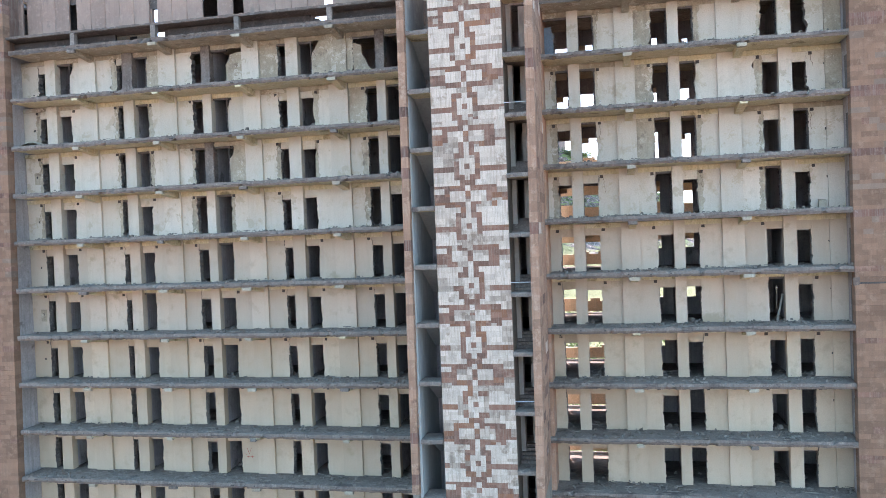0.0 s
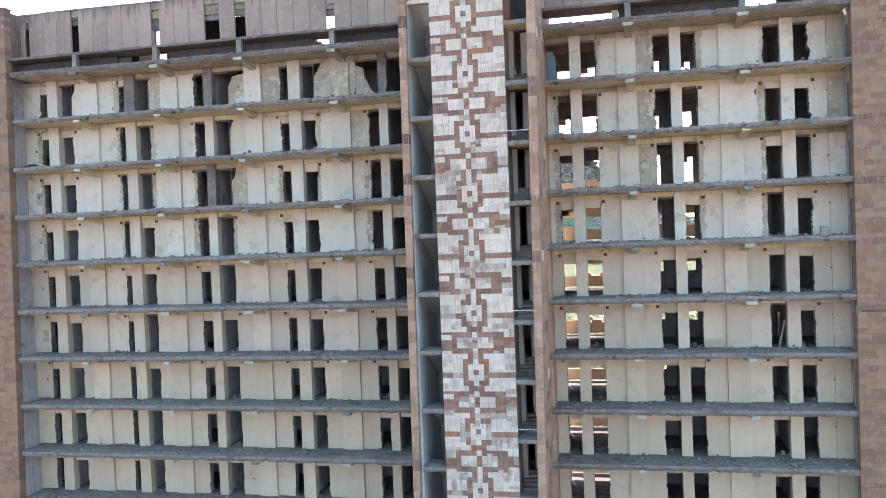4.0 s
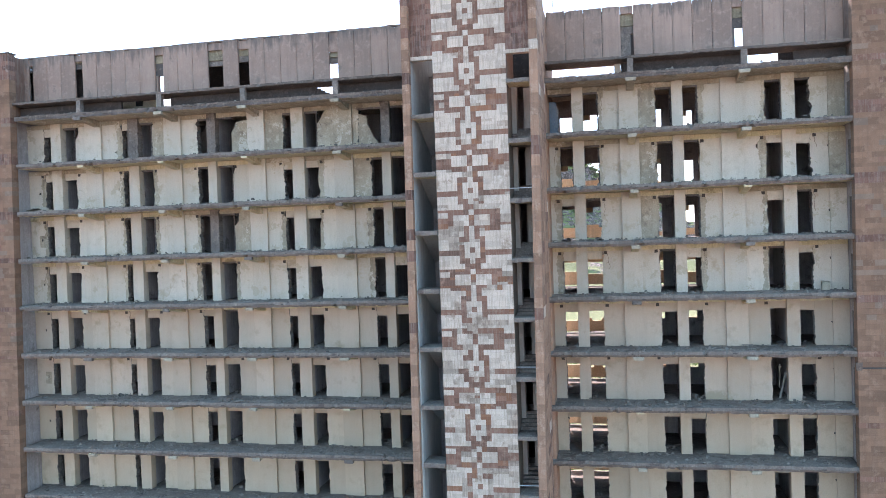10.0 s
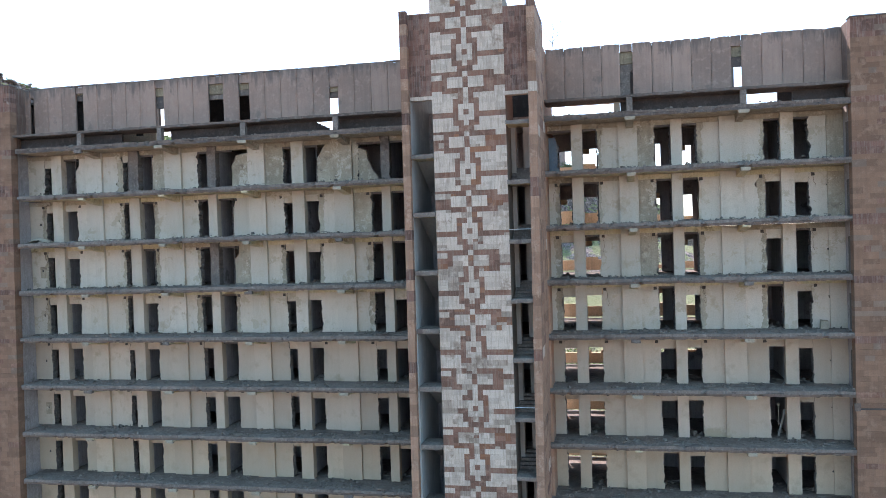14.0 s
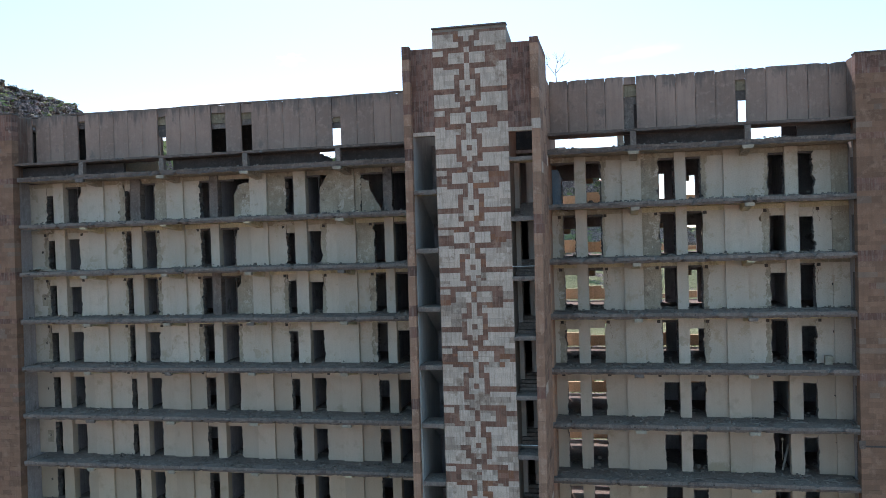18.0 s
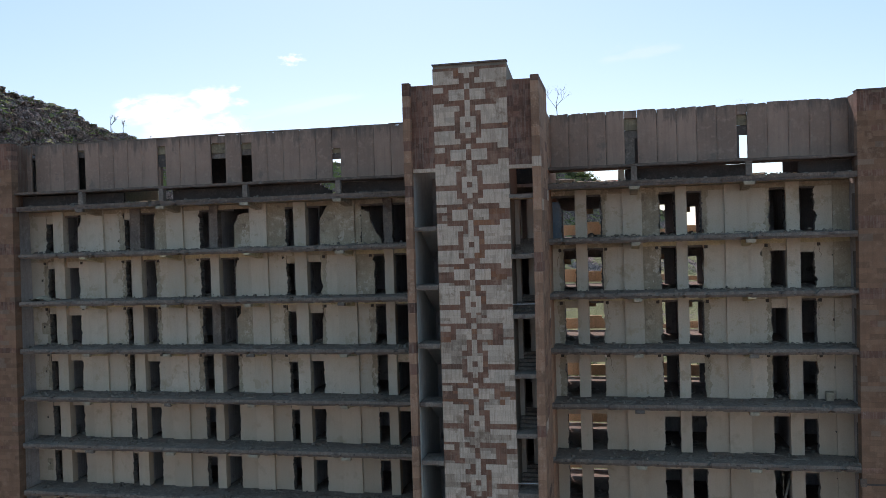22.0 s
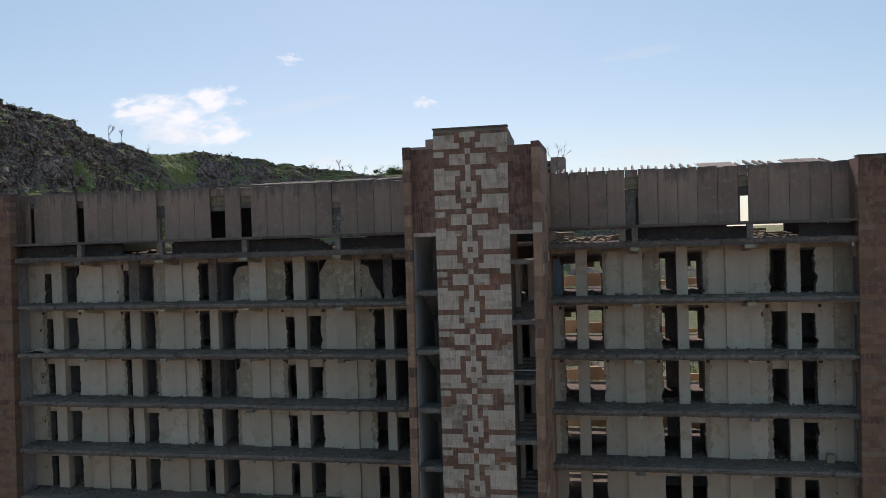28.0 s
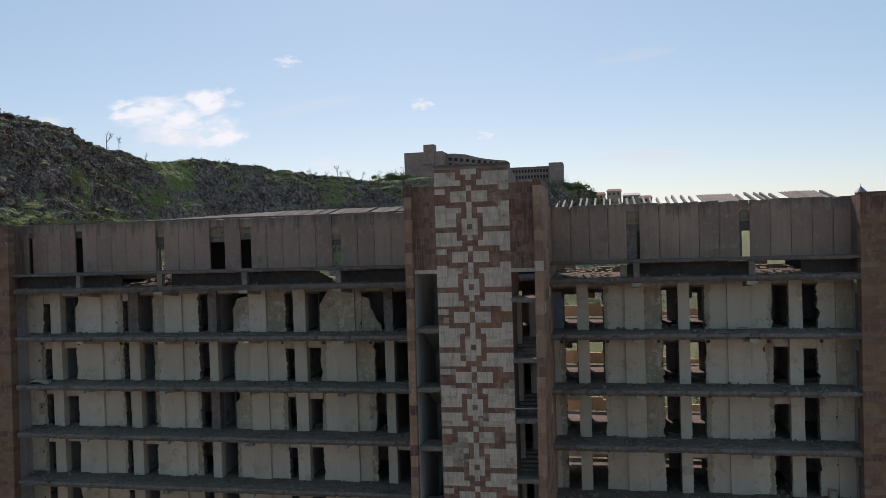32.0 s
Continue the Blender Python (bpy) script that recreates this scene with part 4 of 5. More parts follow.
box_part("pier_core", (13.36, 17.5, 0.6, 9.2, 0, 43.85), M_INSIDE, pier_r)

box_part("coping", (13.2, 17.5, -0.09, 0.7, 43.96, 44.03), M_DARKC, pier_r, "dark concrete coping", 0.01)

# ---- tiles of the tower ----
# half courses of one storey, from the top of the square ring down
PATTERN = ["WWWWBWWWBWWWWW", "WWWWBWWWBWWWWW", "WWWWBWBWBWWWWW", "BBBBBWBWBBBBBB", "BBBBBWWWBBBBBB", "WWWWBWWWBWWWWW", "WWWWBBWBBWWWWW", "WWWWBBWBBWWWWW", "WWWWWBBBWWWWWW", "WWWWWBBBWWWWWW", "BBBBBBWBBBBBWW",
           "WWBBBBWBBBBBWW", "WWBWWWBWWWBBBB", "BBBWWWBWWWBBBB", "BBBWWWBWWWBBBB", "BBBWWWBWWWBBBB", "BBBBBBWBBBBBWW", "WWBBBBWBBBBBWW", "WWWWWBWBWWWWWW", "WWWWWBWBWWWWWW", "WWWWBBWBBWWWWW", "WWWWBBWBBWWWWW"]
RING_TOP, ROW_H, COL_W = 43.25, 3.34 / 22, (PX1 - PX0) / 14


def stone_mesh(name, mat, w, h, depth):
    """One facing stone with slightly eased edges."""
    bm = bmesh.new()
    x1, z1, e = w * COL_W, h * ROW_H, 0.002
    front = [bm.verts.new(p) for p in ((0.001 + e, -depth, 0.001 + e), (x1 - 0.001 - e, -depth, 0.001 + e), (x1 - 0.001 - e, -depth, z1 - 0.001 - e), (0.001 + e, -depth, z1 - 0.001 - e))]
    mid_ = [bm.verts.new(p) for p in ((0.001, -depth + e, 0.001), (x1 - 0.001, -depth + e, 0.001), (x1 - 0.001, -depth + e, z1 - 0.001), (0.001, -depth + e, z1 - 0.001))]
    back = [bm.verts.new((v.co.x, 0.055, v.co.z)) for v in mid_]
    bm.faces.new(front)
    for a_, b_ in ((front, mid_), (mid_, back)):
        for q in range(4):
            bm.faces.new((a_[q], a_[(q + 1) % 4], b_[(q + 1) % 4], b_[q]))
    bmesh.ops.recalc_face_normals(bm, faces=bm.faces)
    me = bpy.data.meshes.new(name)
    bm.to_mesh(me)
    bm.free()
    me.materials.append(mat)
    return me


STONES = {}
rest = {"W": ([], []), "B": ([], []), "G": ([], []), "T": ([], [])}
ROWS, top_row = 300, -18
letters = [[PATTERN[(row + top_row) % 22][c] for c in range(14)] for row in range(ROWS)]
done = [[False] * 14 for _ in range(ROWS)]
rs = random.Random(17)
for row in range(ROWS):
    zt = RING_TOP - (row + top_row) * ROW_H
    for c in range(14):
        if done[row][c]:
            continue
        ch = letters[row][c]
        sizes = rs.choice((((3, 2), (2, 2), (2, 1), (1, 2)), ((2, 2), (1, 2), (2, 1)), ((1, 2), (2, 2), (1, 1)), ((2, 1), (3, 1), (1, 1)), ((4, 2), (2, 2), (1, 2))))
        for w, h in sizes + ((1, 1),):
            if c + w <= 14 and row + h <= ROWS and all(letters[row + b_][c + a_] == ch and not done[row + b_][c + a_] for a_ in range(w) for b_ in range(h)):
                break
        for a_ in range(w):
            for b_ in range(h):
                done[row + b_][c + a_] = True
        worn = 0.5 + noise.noise((c * 0.3, row * 0.1, 3.3)) + 0.35 * noise.noise((c * 1.7, row * 0.9, 8.1))
        low = min(1.0, max(0.0, (41 - zt) / 14))
        ring = (row + top_row) % 22 < 6 and 5 <= c <= 7
        if ring:
            pass
        elif ch == "W":
            ch = "G" if worn > 1.12 - 0.24 * low or rs.random() < (0.3 if c > 11 else 0.08) * low else "W"
        else:
            ch = "G" if worn > 1.05 - 0.12 * low or rs.random() < 0.10 * low else "T" if rs.random() < 0.05 + 0.12 * low else "B"
        if zt > 46.13 or zt - h * ROW_H < 1:
            continue
        depth = rs.choice((0.012, 0.018, 0.024)) if ch == "W" else rs.choice((0.004, 0.008, 0.012))
        x, z = PX0 + c * COL_W, zt - h * ROW_H
        if 38.6 < zt < 44.3:
            key = (ch, w, h, depth)
            if key not in STONES:
                STONES[key] = stone_mesh("tile", {"W": M_PALEP, "B": M_BROWNP, "G": M_DULLP, "T": M_RUSTP}[ch], w, h, depth)
            ob = new("tile", STONES[key])
            ob.location, ob.parent = (x, PY, z), core
        else:
            vs, fs = rest[ch]
            b0, x1, e = len(vs), x + w * COL_W, 0.002
            vs += [(x + 0.001 + e, PY - depth, z + 0.001 + e), (x1 - 0.001 - e, PY - depth, z + 0.001 + e), (x1 - 0.001 - e, PY - depth, zt - 0.001 - e), (x + 0.001 + e, PY - depth, zt - 0.001 - e),
                   (x + 0.001, PY - depth + e, z + 0.001), (x1 - 0.001, PY - depth + e, z + 0.001), (x1 - 0.001, PY - depth + e, zt - 0.001), (x + 0.001, PY - depth + e, zt - 0.001),
                   (x + 0.001, PY + 0.055, z + 0.001), (x1 - 0.001, PY + 0.055, z + 0.001), (x1 - 0.001, PY + 0.055, zt - 0.001), (x + 0.001, PY + 0.055, zt - 0.001)]
            fs.append((b0, b0 + 1, b0 + 2, b0 + 3))
            for q in range(4):
                n_ = (q + 1) % 4
                fs += [(b0 + 4 + q, b0 + 4 + n_, b0 + n_, b0 + q), (b0 + 8 + q, b0 + 8 + n_, b0 + 4 + n_, b0 + 4 + q)]
for ch, mat, label in (("W", M_PALEI, "pale tuff tiles"), ("G", M_DULLI, "dirty grey tuff tiles"), ("B", M_BROWNI, "brown tuff tiles"), ("T", M_RUSTI, "rust-red tuff tiles")):
    me = bpy.data.meshes.new("tiles")
    me.from_pydata(rest[ch][0], [], rest[ch][1])
    me.materials.append(mat)
    ob = new("tiles", me)
    ob.parent, ob["label"] = core, label
    tagged(ob, kind="stuff")

# ---- rubble on the slabs ----
for k in range(0, SLABS):
    zt = TOP - STOREY * k
    rubble("rubble", LEFT[0] + 0.1, LEFT[1] - 0.1, 0.15, 2.2, zt, 800 if k else 500, 300 + k)
    rubble("rubble", RIGHT[0] + 0.1, RIGHT[1] - 0.1, 0.15, 2.2, zt, 520, 400 + k)

for k in range(1, SLABS):
    zt = TOP - STOREY * k
    rubble("rubble", LEFT[0] + 0.4, LEFT[1] - 0.4, 2.75, 4.6, zt, 260, 700 + k, 0.15, "rubble and debris lying in the rooms behind the doorways")
    rubble("rubble", RIGHT[0] + 0.4, RIGHT[1] - 0.4, 2.75, 4.6, zt, 160, 800 + k, 0.15, "rubble and debris lying in the rooms behind the doorways")
# drain holes and chips in the slab edges, their shade painted as near-black boxes
for parent, (x0, x1) in ((left_wing, LEFT), (right_wing, RIGHT)):
    for k in range(SLABS):
        bm = bmesh.new()
        x = x0 + 0.6
        while x < x1 - 0.3:
            z = TOP - STOREY * k - 0.17 + RNG.uniform(-0.07, 0.04)
            w = RNG.choice((0.035, 0.04, 0.05, 0.12, 0.3, 0.5, 0.7))
            h = 0.028 if w < 0.2 else 0.009
            box(bm, x - w, x + w, -0.02, 0.2, z - h, z + h, 0.01 if w < 0.2 else 0.004)
            x += RNG.uniform(0.7, 2.4)
        tagged(part("edge_pitting", bm, M_SOOT_SHADE, parent, "dark pitting in the slab edge"), kind="stuff")

# ---- land ----
RIM = [(-320, -500, 40), (-260, -120, 50), (-170, 10, 58), (-165, 146.6, 79.9), (-169, 166, 79.6), (-169, 182, 77.0), (-167, 193, 74.9), (-163.5, 201, 73.4), (-157, 206, 70.2), (-152, 236, 73.4), (-136, 268, 70.2), (-107, 296, 67), (-70, 335, 69), (-20, 382, 66), (-6, 410, 59), (12, 480, 57), (40, 560, 36), (120, 800, 25)]


def rim_distance(x, y):
    """Distance from the cliff's rim (plus behind it) and the rim's height there."""
    best, side, height = np.full(x.shape, 1e9), np.ones(x.shape), np.zeros(x.shape)
    for (ax, ay, az), (bx, by, bz) in zip(RIM, RIM[1:]):
        dx, dy = bx - ax, by - ay
        t = np.clip(((x - ax) * dx + (y - ay) * dy) / (dx * dx + dy * dy), 0, 1)
        d = np.hypot(x - ax - t * dx, y - ay - t * dy)
        s = np.sign((y - ay) * dx - (x - ax) * dy)
        near = d < best
        best, side, height = np.where(near, d, best), np.where(near, s, side), np.where(near, az + t * (bz - az), height)
    return best * side, height


def fractal(x, y, z, octaves, gain=0.5):
    out = np.array([noise.fractal((a_, b_, c_), gain, 2.1, octaves) for a_, b_, c_ in zip(x.ravel(), y.ravel(), z.ravel())])
    return out.reshape(x.shape)


def ground_height(x, y):
    d, rim = rim_distance(x, y)
    n1 = fractal(x * 0.02, y * 0.02, 0 * x + 3.1, 4, 1.0)
    n2 = fractal(x * 0.09, y * 0.09, 0 * x + 7.7, 4, 0.8)
    near = np.clip((d + 110) / 60, 0, 1)
    d = d + 5 * n1 + 1.2 * n2
    foot = rim - np.interp(y, [0, 140, 210], [24, 27, 30])
    s = np.clip((d + 18) / 18, 0, 1)
    step = s + 0.085 * np.sin(s * 19.0 + 1.5 * n1)
    cliff = foot + (rim - foot) * (0.35 * step + 0.65 * s * s * (3 - 2 * s))
    talus = foot * np.clip(1 + (d + 18) / 110, 0, 1) ** 1.6
    h = np.where(d > 0, rim + np.minimum(d, 60) * (0.03 + 0.13 * np.exp(-((y - 212) / 18) ** 2)), np.where(d > -18, cliff, talus))
    return h + (1.1 * n2 + 0.8 * n1) * near, d


offsets = np.concatenate([np.linspace(-3900, -160, 9), np.arange(-140, -30, 9.0), np.arange(-28, -8, 0.55), np.arange(-8, 12, 0.4), np.arange(12, 30, 0.9), np.arange(30, 70, 1.8), np.arange(72, 180, 9.0), np.linspace(200, 4000, 12)])
ys = np.concatenate([np.linspace(-2500, -120, 7), np.arange(-100, 60, 8.0), np.arange(60, 200, 0.55), np.arange(200, 420, 0.8), np.arange(424, 700, 12.0), np.linspace(750, 4500, 8)])
rim_x = np.interp(ys, [p[1] for p in RIM], [p[0] for p in RIM])
gx, gy = np.meshgrid(offsets, ys)
gx = gx + rim_x[:, None]
gz, gd = ground_height(gx, gy)
# break up the rock face sideways as well as in height
rocky = np.clip((gd + 34) / 12, 0, 1) * np.clip((9 - gd) / 8, 0, 1)
def blocks_noise(k_, shift):
    return np.array([noise.noise((a_ * k_ + shift, b_ * k_, c_ * k_ * 1.3), noise_basis="VORONOI_F1") for a_, b_, c_ in zip(gx.ravel(), gy.ravel(), gz.ravel())]).reshape(gx.shape)


def ridged(k_, shift, octaves):
    return 0.5 - np.abs(fractal(gx * k_ + shift, gy * k_, gz * k_ * 0.7, octaves, 0.7))


meadow = np.exp(-((gx + 153) ** 2 + (gy - 213) ** 2) / 150.0)
rocky = rocky * (1 - 0.85 * meadow)
columns = 0.5 - np.abs(fractal(gx * 0.22 + 7, gy * 0.22, gz * 0.035, 4, 0.7))
cracks = 0.5 - np.abs(fractal(gx * 0.8 + 3, gy * 0.8, gz * 0.2, 3, 0.6))
ox = ridged(0.06, 0, 3) * 4.0 + ridged(0.2, 11, 3) * 2.2 + columns * 3.4 + cracks * 1.3 - blocks_noise(0.3, 5) * 1.3
oy = fractal(gx * 0.07 + 31, gy * 0.07, gz * 0.07, 4, 0.9) * 1.2
oz = -blocks_noise(0.28, 9) * 0.7 + 0.3 + ridged(0.55, 41, 3) * 0.5
gx2, gy2, gz = gx + ox * rocky, gy + oy * rocky, gz + oz * rocky
xs = offsets
nx, ny = len(xs), len(ys)
idx = np.arange(nx * ny).reshape(ny, nx)
quads = np.stack([idx[:-1, :-1], idx[:-1, 1:], idx[1:, 1:], idx[1:, :-1]], -1).reshape(-1, 4)
me = bpy.data.meshes.new("ground")
me.from_pydata(np.stack([gx2, gy2, gz], -1).reshape(-1, 3).tolist(), [], quads.tolist())


def ground_material():
    m = material("hill_ground", [(0.54, 0.385, 0.355), (0.26, 0.183, 0.178), (0.66, 0.49, 0.45)], 1.8, 0.95, 1.0, 3.0, 0.35, (0.07, 0.055, 0.058), 0.585, speck=0.5, run=(0.9, 0.9, 0.2))
    nt, n = m.node_tree, m.node_tree.nodes
    link = nt.links.new
    bsdf = n["Principled BSDF"]
    rock = bsdf.inputs["Base Color"].links[0].from_socket
    # joints between the basalt blocks
    where = n.new("ShaderNodeNewGeometry")
    swirl = n.new("ShaderNodeTexNoise")
    swirl.inputs["Scale"].default_value, swirl.inputs["Detail"].default_value = 0.35, 5
    link(where.outputs["Position"], swirl.inputs["Vector"])
    bend = n.new("ShaderNodeVectorMath")
    bend.operation = "MULTIPLY_ADD"
    bend.inputs[1].default_value = (5, 5, 5)
    link(swirl.outputs["Color"], bend.inputs[0])
    link(where.outputs["Position"], bend.inputs[2])
    tall = n.new("ShaderNodeMapping")
    tall.inputs["Scale"].default_value = (0.55, 0.55, 0.3)
    link(bend.outputs[0], tall.inputs["Vector"])
    blocks_ = n.new("ShaderNodeTexVoronoi")
    blocks_.feature = "DISTANCE_TO_EDGE"
    blocks_.inputs["Scale"].default_value = 1.0
    link(tall.outputs[0], blocks_.inputs["Vector"])
    gap_ = n.new("ShaderNodeMapRange")
    gap_.inputs["From Min"].default_value, gap_.inputs["From Max"].default_value, gap_.inputs["To Min"].default_value = 0.0, 0.16, 0.4
    link(blocks_.outputs["Distance"], gap_.inputs["Value"])
    split = n.new("ShaderNodeMix")
    split.data_type, split.blend_type = "RGBA", "MULTIPLY"
    split.inputs[0].default_value = 1.0
    link(rock, split.inputs[6])
    link(gap_.outputs[0], split.inputs[7])
    rock = split.outputs[2]
    relief = bsdf.inputs["Normal"].links[0].from_node
    relief.inputs["Distance"].default_value = 0.8
    deep = n.new("ShaderNodeBump")
    deep.inputs["Strength"].default_value, deep.inputs["Distance"].default_value = 0.8, 0.6
    link(gap_.outputs[0], deep.inputs["Height"])
    link(relief.outputs[0], deep.inputs["Normal"])
    link(deep.outputs[0], bsdf.inputs["Normal"])
    geo = n.new("ShaderNodeNewGeometry")
    sep = n.new("ShaderNodeSeparateXYZ")
    link(geo.outputs["Normal"], sep.inputs[0])
    t = n.new("ShaderNodeTexNoise")
    t.inputs["Scale"].default_value = 0.045
    t.inputs["Detail"].default_value = 8
    link(geo.outputs["Position"], t.inputs["Vector"])
    add = n.new("ShaderNodeMath")
    add.operation = "MULTIPLY_ADD"
    add.inputs[1].default_value = 1.6
    link(t.outputs["Fac"], add.inputs[0])
    flat_ = n.new("ShaderNodeMath")
    flat_.operation = "MULTIPLY"
    flat_.inputs[1].default_value = 0.6
    link(sep.outputs["Z"], flat_.inputs[0])
    link(flat_.outputs[0], add.inputs[2])
    r = n.new("ShaderNodeMapRange")
    r.inputs["From Min"].default_value, r.inputs["From Max"].default_value = 1.46, 1.57
    # a meadow fills the saddle between the two bluffs
    away = n.new("ShaderNodeVectorMath")
    away.operation = "DISTANCE"
    away.inputs[1].default_value = (-153, 215, 71)
    link(geo.outputs["Position"], away.inputs[0])
    near_ = n.new("ShaderNodeMapRange")
    near_.inputs["From Min"].default_value, near_.inputs["From Max"].default_value = 13, 7
    near_.inputs["To Max"].default_value = 0.6
    link(away.outputs["Value"], near_.inputs["Value"])
    fine_ = n.new("ShaderNodeTexNoise")
    fine_.inputs["Scale"].default_value, fine_.inputs["Detail"].default_value, fine_.inputs["Roughness"].default_value = 0.7, 7, 0.7
    link(geo.outputs["Position"], fine_.inputs["Vector"])
    tuft = n.new("ShaderNodeMath")
    tuft.operation = "MULTIPLY_ADD"
    tuft.inputs[1].default_value = 0.7
    link(fine_.outputs["Fac"], tuft.inputs[0])
    link(add.outputs[0], tuft.inputs[2])
    both_ = n.new("ShaderNodeMath")
    link(tuft.outputs[0], both_.inputs[0])
    link(near_.outputs[0], both_.inputs[1])
    link(both_.outputs[0], r.inputs["Value"])
    t2 = n.new("ShaderNodeTexNoise")
    t2.inputs["Scale"].default_value = 0.35
    t2.inputs["Detail"].default_value = 6
    link(geo.outputs["Position"], t2.inputs["Vector"])
    fine2 = n.new("ShaderNodeTexNoise")
    fine2.inputs["Scale"].default_value, fine2.inputs["Detail"].default_value, fine2.inputs["Roughness"].default_value = 1.6, 6, 0.75
    link(geo.outputs["Position"], fine2.inputs["Vector"])
    gr = n.new("ShaderNodeMix")
    gr.data_type = "RGBA"
    gr.inputs[6].default_value, gr.inputs[7].default_value = (0.16, 0.20, 0.06, 1), (0.38, 0.385, 0.14, 1)
    link(fine2.outputs["Fac"], gr.inputs[0])
    low = n.new("ShaderNodeMix")
    low.data_type = "RGBA"
    low.inputs[6].default_value = (0.24, 0.25, 0.11, 1)
    link(gr.outputs[2], low.inputs[7])
    up = n.new("ShaderNodeSeparateXYZ")
    link(geo.outputs["Position"], up.inputs[0])
    rise = n.new("ShaderNodeMapRange")
    rise.inputs["From Min"].default_value, rise.inputs["From Max"].default_value = 30, 46
    link(up.outputs["Z"], rise.inputs["Value"])
    link(rise.outputs[0], low.inputs[0])
    mx = n.new("ShaderNodeMix")
    mx.data_type = "RGBA"
    link(r.outputs[0], mx.inputs[0])
    link(rock, mx.inputs[6])
    link(low.outputs[2], mx.inputs[7])
    # mostly unseen yard round the building, made pale like gravel to bounce warm light onto the facade
    pos = n.new("ShaderNodeSeparateXYZ")
    link(geo.outputs["Position"], pos.inputs[0])
    yard = n.new("ShaderNodeMapRange")
    yard.inputs["From Min"].default_value, yard.inputs["From Max"].default_value = 25, 45
    link(pos.outputs["Y"], yard.inputs["Value"])
    gv = n.new("ShaderNodeMix")
    gv.data_type = "RGBA"
    gv.inputs[6].default_value, gv.inputs[7].default_value = (0.46, 0.32, 0.22, 1), (0.36, 0.25, 0.17, 1)
    link(t2.outputs["Fac"], gv.inputs[0])
    out = n.new("ShaderNodeMix")
    out.data_type = "RGBA"
    link(yard.outputs[0], out.inputs[0])
    link(gv.outputs[2], out.inputs[6])
    link(mx.outputs[2], out.inputs[7])
    link(out.outputs[2], bsdf.inputs["Base Color"])
    return m


me.materials.append(ground_material())
ground = tagged(new("ground", me), "valley floor rising to a dark rocky cliff with green grass on top", "ground", "", "structure")

# ---- clouds, far off ----
def cloud_material(name, seed, puff, glow, dense):
    m = bpy.data.materials.new(name)
    m.use_nodes = True
    nt, n = m.node_tree, m.node_tree.nodes
    link = nt.links.new
    n.remove(n["Principled BSDF"])
    tc = n.new("ShaderNodeTexCoord")
    length = n.new("ShaderNodeVectorMath")
    length.operation = "LENGTH"
    link(tc.outputs["Object"], length.inputs[0])
    nz_ = n.new("ShaderNodeTexNoise")
    nz_.noise_dimensions = "4D"
    nz_.inputs["W"].default_value = seed
    nz_.inputs["Scale"].default_value = puff
    nz_.inputs["Detail"].default_value = 9
    nz_.inputs["Roughness"].default_value = 0.55
    link(tc.outputs["Object"], nz_.inputs["Vector"])
    fall = n.new("ShaderNodeMath")
    fall.operation = "MULTIPLY_ADD"
    fall.inputs[1].default_value = -0.36
    link(length.outputs["Value"], fall.inputs[0])
    link(nz_.outputs["Fac"], fall.inputs[2])
    mr = n.new("ShaderNodeMapRange")
    mr.interpolation_type = "SMOOTHSTEP"
    mr.inputs["From Min"].default_value, mr.inputs["From Max"].default_value = 0.2, 0.46
    mr.inputs["To Max"].default_value = dense
    link(fall.outputs[0], mr.inputs["Value"])
    em = n.new("ShaderNodeEmission")
    em.inputs["Color"].default_value = (0.79, 0.93, 1.0, 1)
    em.inputs["Strength"].default_value = glow
    tr = n.new("ShaderNodeBsdfTransparent")
    mx = n.new("ShaderNodeMixShader")
    link(mr.outputs[0], mx.inputs[0])
    link(tr.outputs[0], mx.inputs[1])
    link(em.outputs[0], mx.inputs[2])
    link(mx.outputs[0], n["Material Output"].inputs["Surface"])
    return m


def cloud(azimuth, elevation, width, height, seed, puff, glow, dense=1.0, lean=0.0):
    """A far cloud, degrees seen from the forecourt, sizes in degrees."""
    dist = 4200.0
    a_, e_ = radians(azimuth), radians(elevation)
    centre = Vector((math.sin(a_) * math.cos(e_) * dist, -48 + math.cos(a_) * math.cos(e_) * dist, 42 + math.sin(e_) * dist))
    bm = bmesh.new()
    bmesh.ops.create_grid(bm, x_segments=1, y_segments=1, size=1.0)
    ob = part("cloud", bm, cloud_material("cloud_vapour", seed, puff, glow, dense))
    w, h = dist * radians(width) / 2, dist * radians(height) / 2
    ob.matrix_world = look(centre, (0, -48, 42), lean) @ Matrix.Diagonal((w, h, 1, 1))
    ob.visible_shadow = False
    return tagged(ob, "white fair-weather cloud in a pale blue sky", "cloud", "clouds", "structure")


SKY_GLOW = 1.6
cloud(-32.5, 8.75, 5.0, 2.1, 4.4, 1.7, SKY_GLOW, 0.9, -14)
cloud(-27.9, 9.5, 5.4, 2.5, 1.3, 1.8, SKY_GLOW, 0.95, -10)
cloud(-29.6, 8.3, 8.4, 3.9, 6.6, 1.7, SKY_GLOW, 0.97, -8)
cloud(-27.2, 7.1, 5.4, 2.7, 3.7, 1.8, SKY_GLOW, 0.95, -16)
cloud(-29.9, 7.0, 7.2, 2.4, 7.9, 1.5, SKY_GLOW * 0.92, 0.5)
cloud(-13.0, 9.1, 2.2, 1.1, 5.1, 1.9, SKY_GLOW * 0.95, 0.7)
cloud(-8.4, 6.9, 1.9, 0.8, 8.2, 1.9, SKY_GLOW * 0.95, 0.65)
cloud(-22.3, 12.2, 2.2, 1.1, 2.7, 1.9, SKY_GLOW * 0.95, 0.6)
